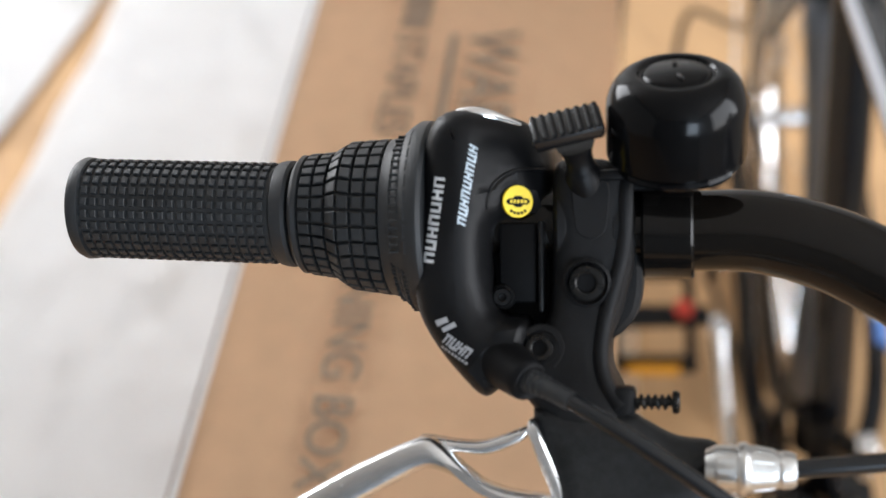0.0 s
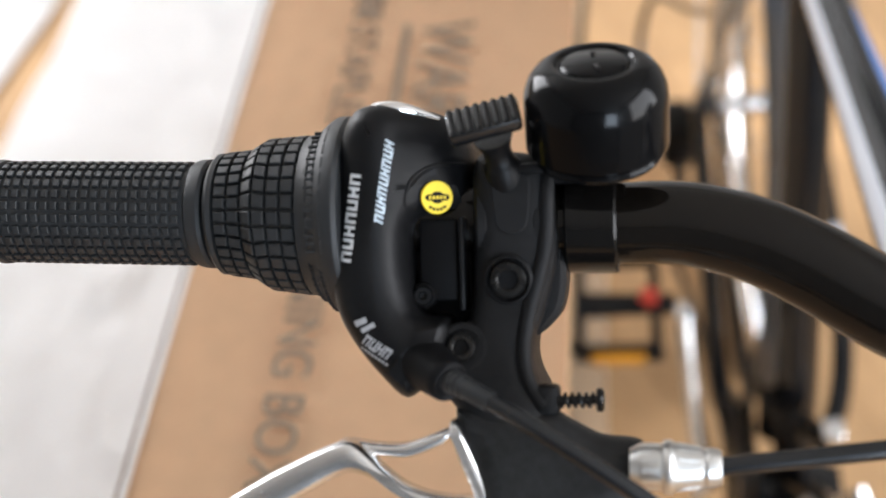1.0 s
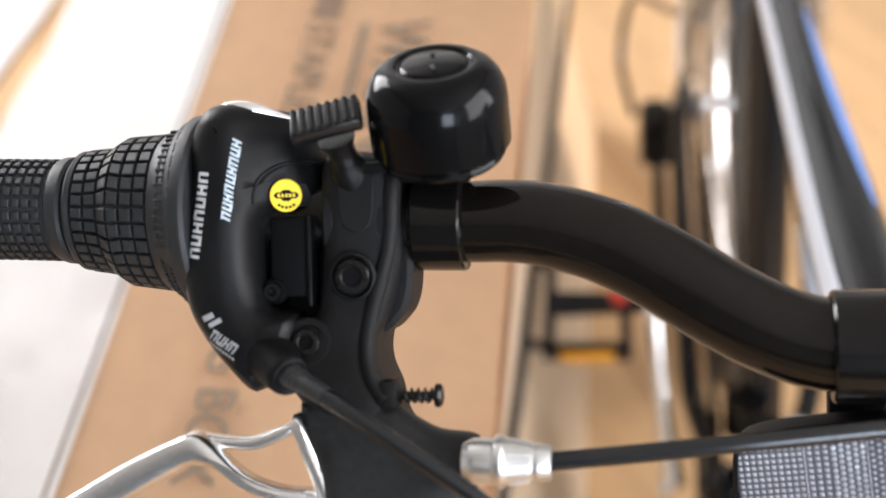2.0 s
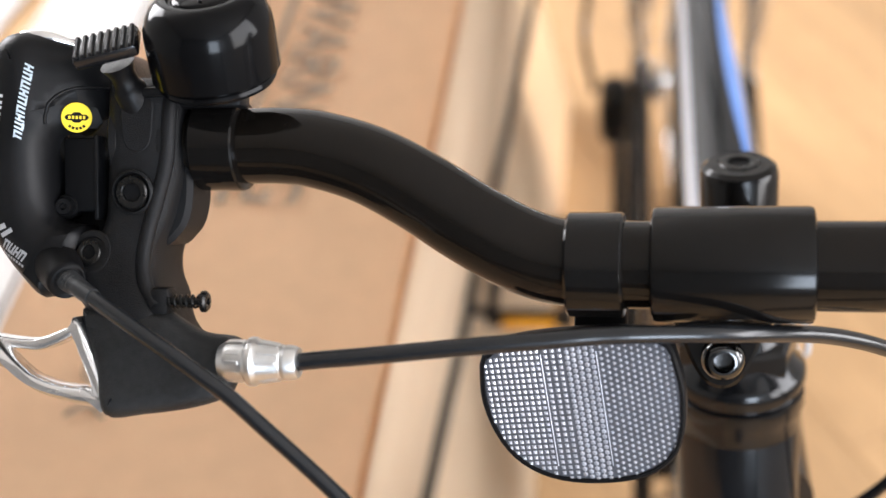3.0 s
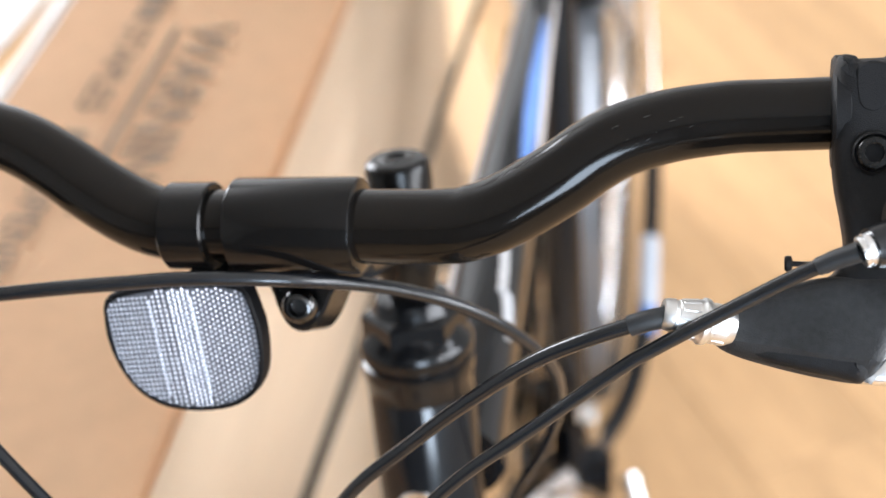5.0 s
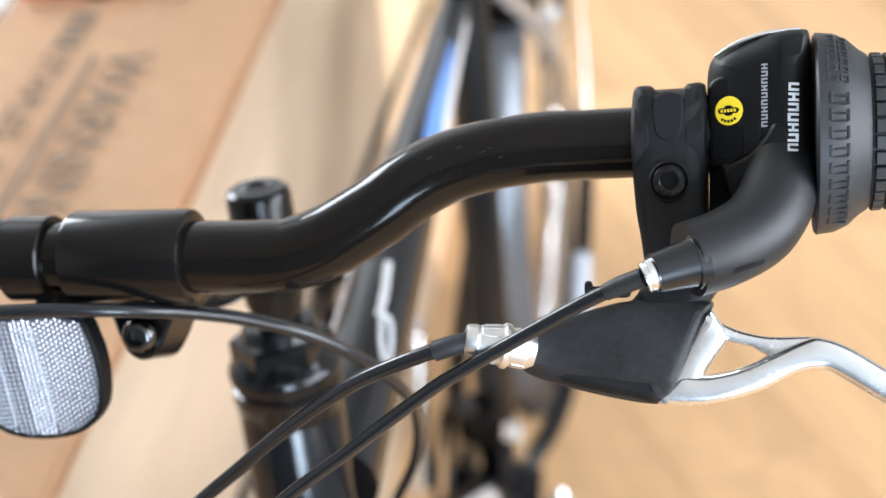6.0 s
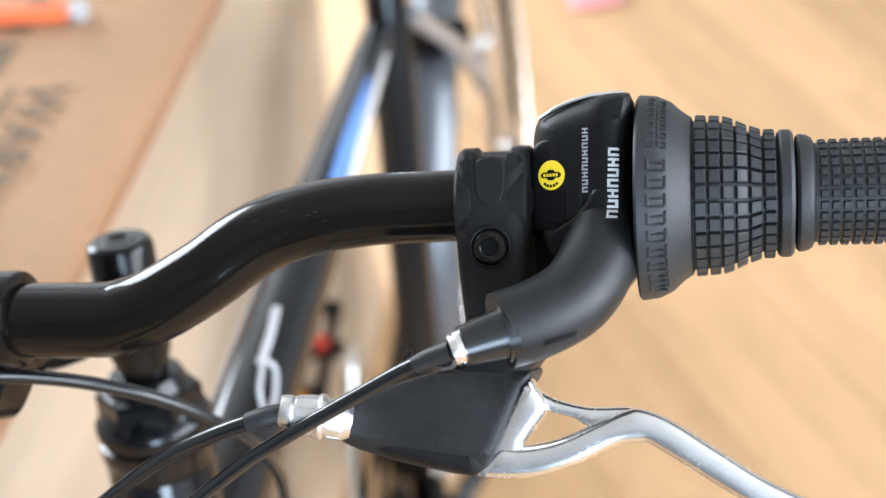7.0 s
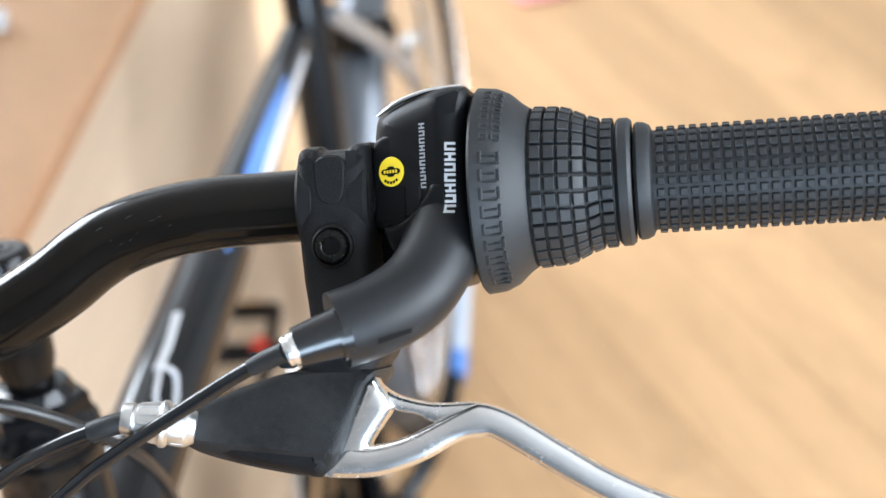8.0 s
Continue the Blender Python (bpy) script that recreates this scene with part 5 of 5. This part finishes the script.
def lettering(name, text, x, y0, y1, tall, mat, parent):
    """Print along the carton's top from y0 down to y1, its capitals that tall, centred on x."""
    cu = bpy.data.curves.new("tmp", "FONT")
    cu.body, cu.size, cu.extrude = text, 1.0, 0.0003
    ob = new("tmp", cu)
    me = bpy.data.meshes.new_from_object(ob.evaluated_get(bpy.context.evaluated_depsgraph_get()))
    bpy.data.objects.remove(ob)
    bpy.data.curves.remove(cu)
    me.name = name
    us, vs = [v.co.x for v in me.vertices], [v.co.y for v in me.vertices]
    ku, kv = (y1 - y0) / (max(us) - min(us)), tall / (max(vs) - min(vs))
    for v in me.vertices:
        v.co = Vector((x + kv * (v.co.y - (max(vs) + min(vs)) / 2), y0 + ku * (v.co.x - min(us)), BZ + 0.0058 + v.co.z)) - carton.location
    me.materials.clear()
    me.materials.append(mat)
    t = new(name, me)
    t.parent = parent
    return t


lettering("warning_print", "WARNING", -0.393, 0.499, 0.247, 0.037, CARD_INK, carton)
lettering("staples_print", "STAPLES", -0.453, 0.486, 0.364, 0.0215, CARD_INK, carton)
lettering("opening_print", "OPENING BOX", -0.451, 0.278, 0.0635, 0.0215, CARD_INK, carton)
in_carton("print_rule", rounded(0.005, 0.247, 0.0006, 0, pose(-0.4225, 0.366, BZ + 0.0055)), CARD_INK)
for i in range(13):
    if i not in (4, 9):
        in_carton("small_print", rounded(0.020, 0.011, 0.0006, 0, pose(-0.453, 0.503 + 0.0165 * i if i < 9 else 0.133 + 0.0165 * i, BZ + 0.0055)), CARD_INK)

# a pale sheet leaning against the carton's side, with a black strip along its lower edge
LEAN = interp([(0.29, 1.0), (0.66, 0.0)])


def leaning(y, z):
    k = LEAN(z)
    return -0.3005 + k * (0.0045 + 0.042 * (y - 0.6)) + 0.002 * noise.noise(Vector((y * 3.0, z * 4.0, 2.2)))


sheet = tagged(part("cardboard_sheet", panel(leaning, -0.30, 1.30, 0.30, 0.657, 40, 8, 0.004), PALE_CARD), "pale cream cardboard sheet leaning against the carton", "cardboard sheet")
part("edge_strip", tube([(leaning(y, 0.295) + 0.004, y, 0.295) for y in [-0.30 + 0.05 * i for i in range(33)]], 0.006, 12), BLACK_STRIP, sheet, "black strip along the lower edge")

def flared(y, z):
    return -0.301 + 0.083 * (0.285 - z) / 0.275 + 0.004 * noise.noise(Vector((y * 2.2, z * 5.0, 7.1)))


part("lower_panel", panel(flared, -0.30, 1.30, 0.002, 0.285, 40, 8, 0.004), PALE_CARD, sheet, "lower panel splayed out to the floor")

# things on the carton and on the floor
cutter = tagged(part("box_cutter", rounded(0.115, 0.019, 0.012, 0.004, pose(-0.470, 0.594, BZ + 0.0115, 0, 0, 14), 3), ORANGE), "orange plastic box cutter lying on the carton", "cutter")
part("cutter_tip", rounded(0.016, 0.022, 0.013, 0.003, pose(-0.407, 0.610, BZ + 0.0118, 0, 0, 14), 2), WHITE_PLASTIC, cutter, "white plastic end")
tagged(part("pink_clip", rounded(0.11, 0.05, 0.02, 0.008, pose(0.052, 1.955, 0.011, 0, 0, 25), 3), PINK), "pink plastic clip lying on the floor", "clip")


def foam_sheet(x0, x1, y0, y1, label, taper=0.0):
    bm = bmesh.new()
    n, k = 12, 40
    g = [[bm.verts.new((x0 + (x1 - x0) * i / n + taper * max(-1.0, min(1.0, 3 * ((y0 + (y1 - y0) * j / k) - 1.35))) * (i == n) + 0.012 * noise.noise(Vector((j * 0.3, x0 * 9, 3))) * (i in (0, n)), y0 + (y1 - y0) * j / k, 0.009 + 0.004 * noise.noise(Vector((i * 0.4, j * 0.3, x0 * 5))))) for j in range(k + 1)] for i in range(n + 1)]
    for i in range(n):
        for j in range(k):
            bm.faces.new((g[i][j], g[i + 1][j], g[i + 1][j + 1], g[i][j + 1]))
    bmesh.ops.solidify(bm, geom=bm.faces[:], thickness=0.004)
    return tagged(part("foam_sheet", bm, FOAM), label, "packing sheet", group="packing sheets")


foam_sheet(-1.085, -0.60, 0.2, 3.0, "white packing foam sheet spread on the floor beside the carton")
foam_sheet(-2.2, -1.135, 0.2, 3.0, "white packing foam sheet spread over the floor by the wall", 0.03)

# ---------------------------------------------------------------- floor planks
PW, PL = 0.192, 1.285
plank_me = None
turn = Matrix.Rotation(math.atan2(-0.289, 0.18), 4, "Z")
for r in range(-26, 27):
    for q in range(-5, 6):
        off = PL * ((r * 0.37) % 1.0)
        cx, cy = q * PL + off, r * PW
        corners = [turn @ Vector((cx + sx * PL / 2, cy + sy * PW / 2, 0)) for sx in (-1, 1) for sy in (-1, 1)]
        inside = [X0 < c.x < X1 and Y0 < c.y < Y1 for c in corners]
        m = turn @ Matrix.Translation((cx, cy, -0.004))
        if all(inside):
            if plank_me is None:
                bm = rounded(PL - 0.0012, PW - 0.0012, 0.008, 0.0009, IDENT, 1)
                shade(bm, 20)
                plank_me = bpy.data.meshes.new("plank")
                bm.to_mesh(plank_me)
                bm.free()
                plank_me.materials.append(OAK)
            ob = new("plank", plank_me)
            ob.matrix_world = m
        else:
            xs, ys = [c.x for c in corners], [c.y for c in corners]
            if max(xs) < X0 or min(xs) > X1 or max(ys) < Y0 or min(ys) > Y1:
                continue
            bm = rounded(PL - 0.0012, PW - 0.0012, 0.008, 0.0009, m, 1)
            for co, no in (((X0 + 0.002, 0, 0), (-1, 0, 0)), ((X1 - 0.002, 0, 0), (1, 0, 0)), ((0, Y0 + 0.002, 0), (0, -1, 0)), ((0, Y1 - 0.002, 0), (0, 1, 0))):
                bmesh.ops.bisect_plane(bm, geom=bm.verts[:] + bm.edges[:] + bm.faces[:], plane_co=co, plane_no=no, clear_outer=True)
            if not bm.faces:
                bm.free()
                continue
            bm.transform(m.inverted())
            shade(bm, 20)
            me = bpy.data.meshes.new("plank")
            bm.to_mesh(me)
            bm.free()
            me.materials.append(OAK)
            ob = new("plank", me)
            ob.matrix_world = m
        ob.parent = floor
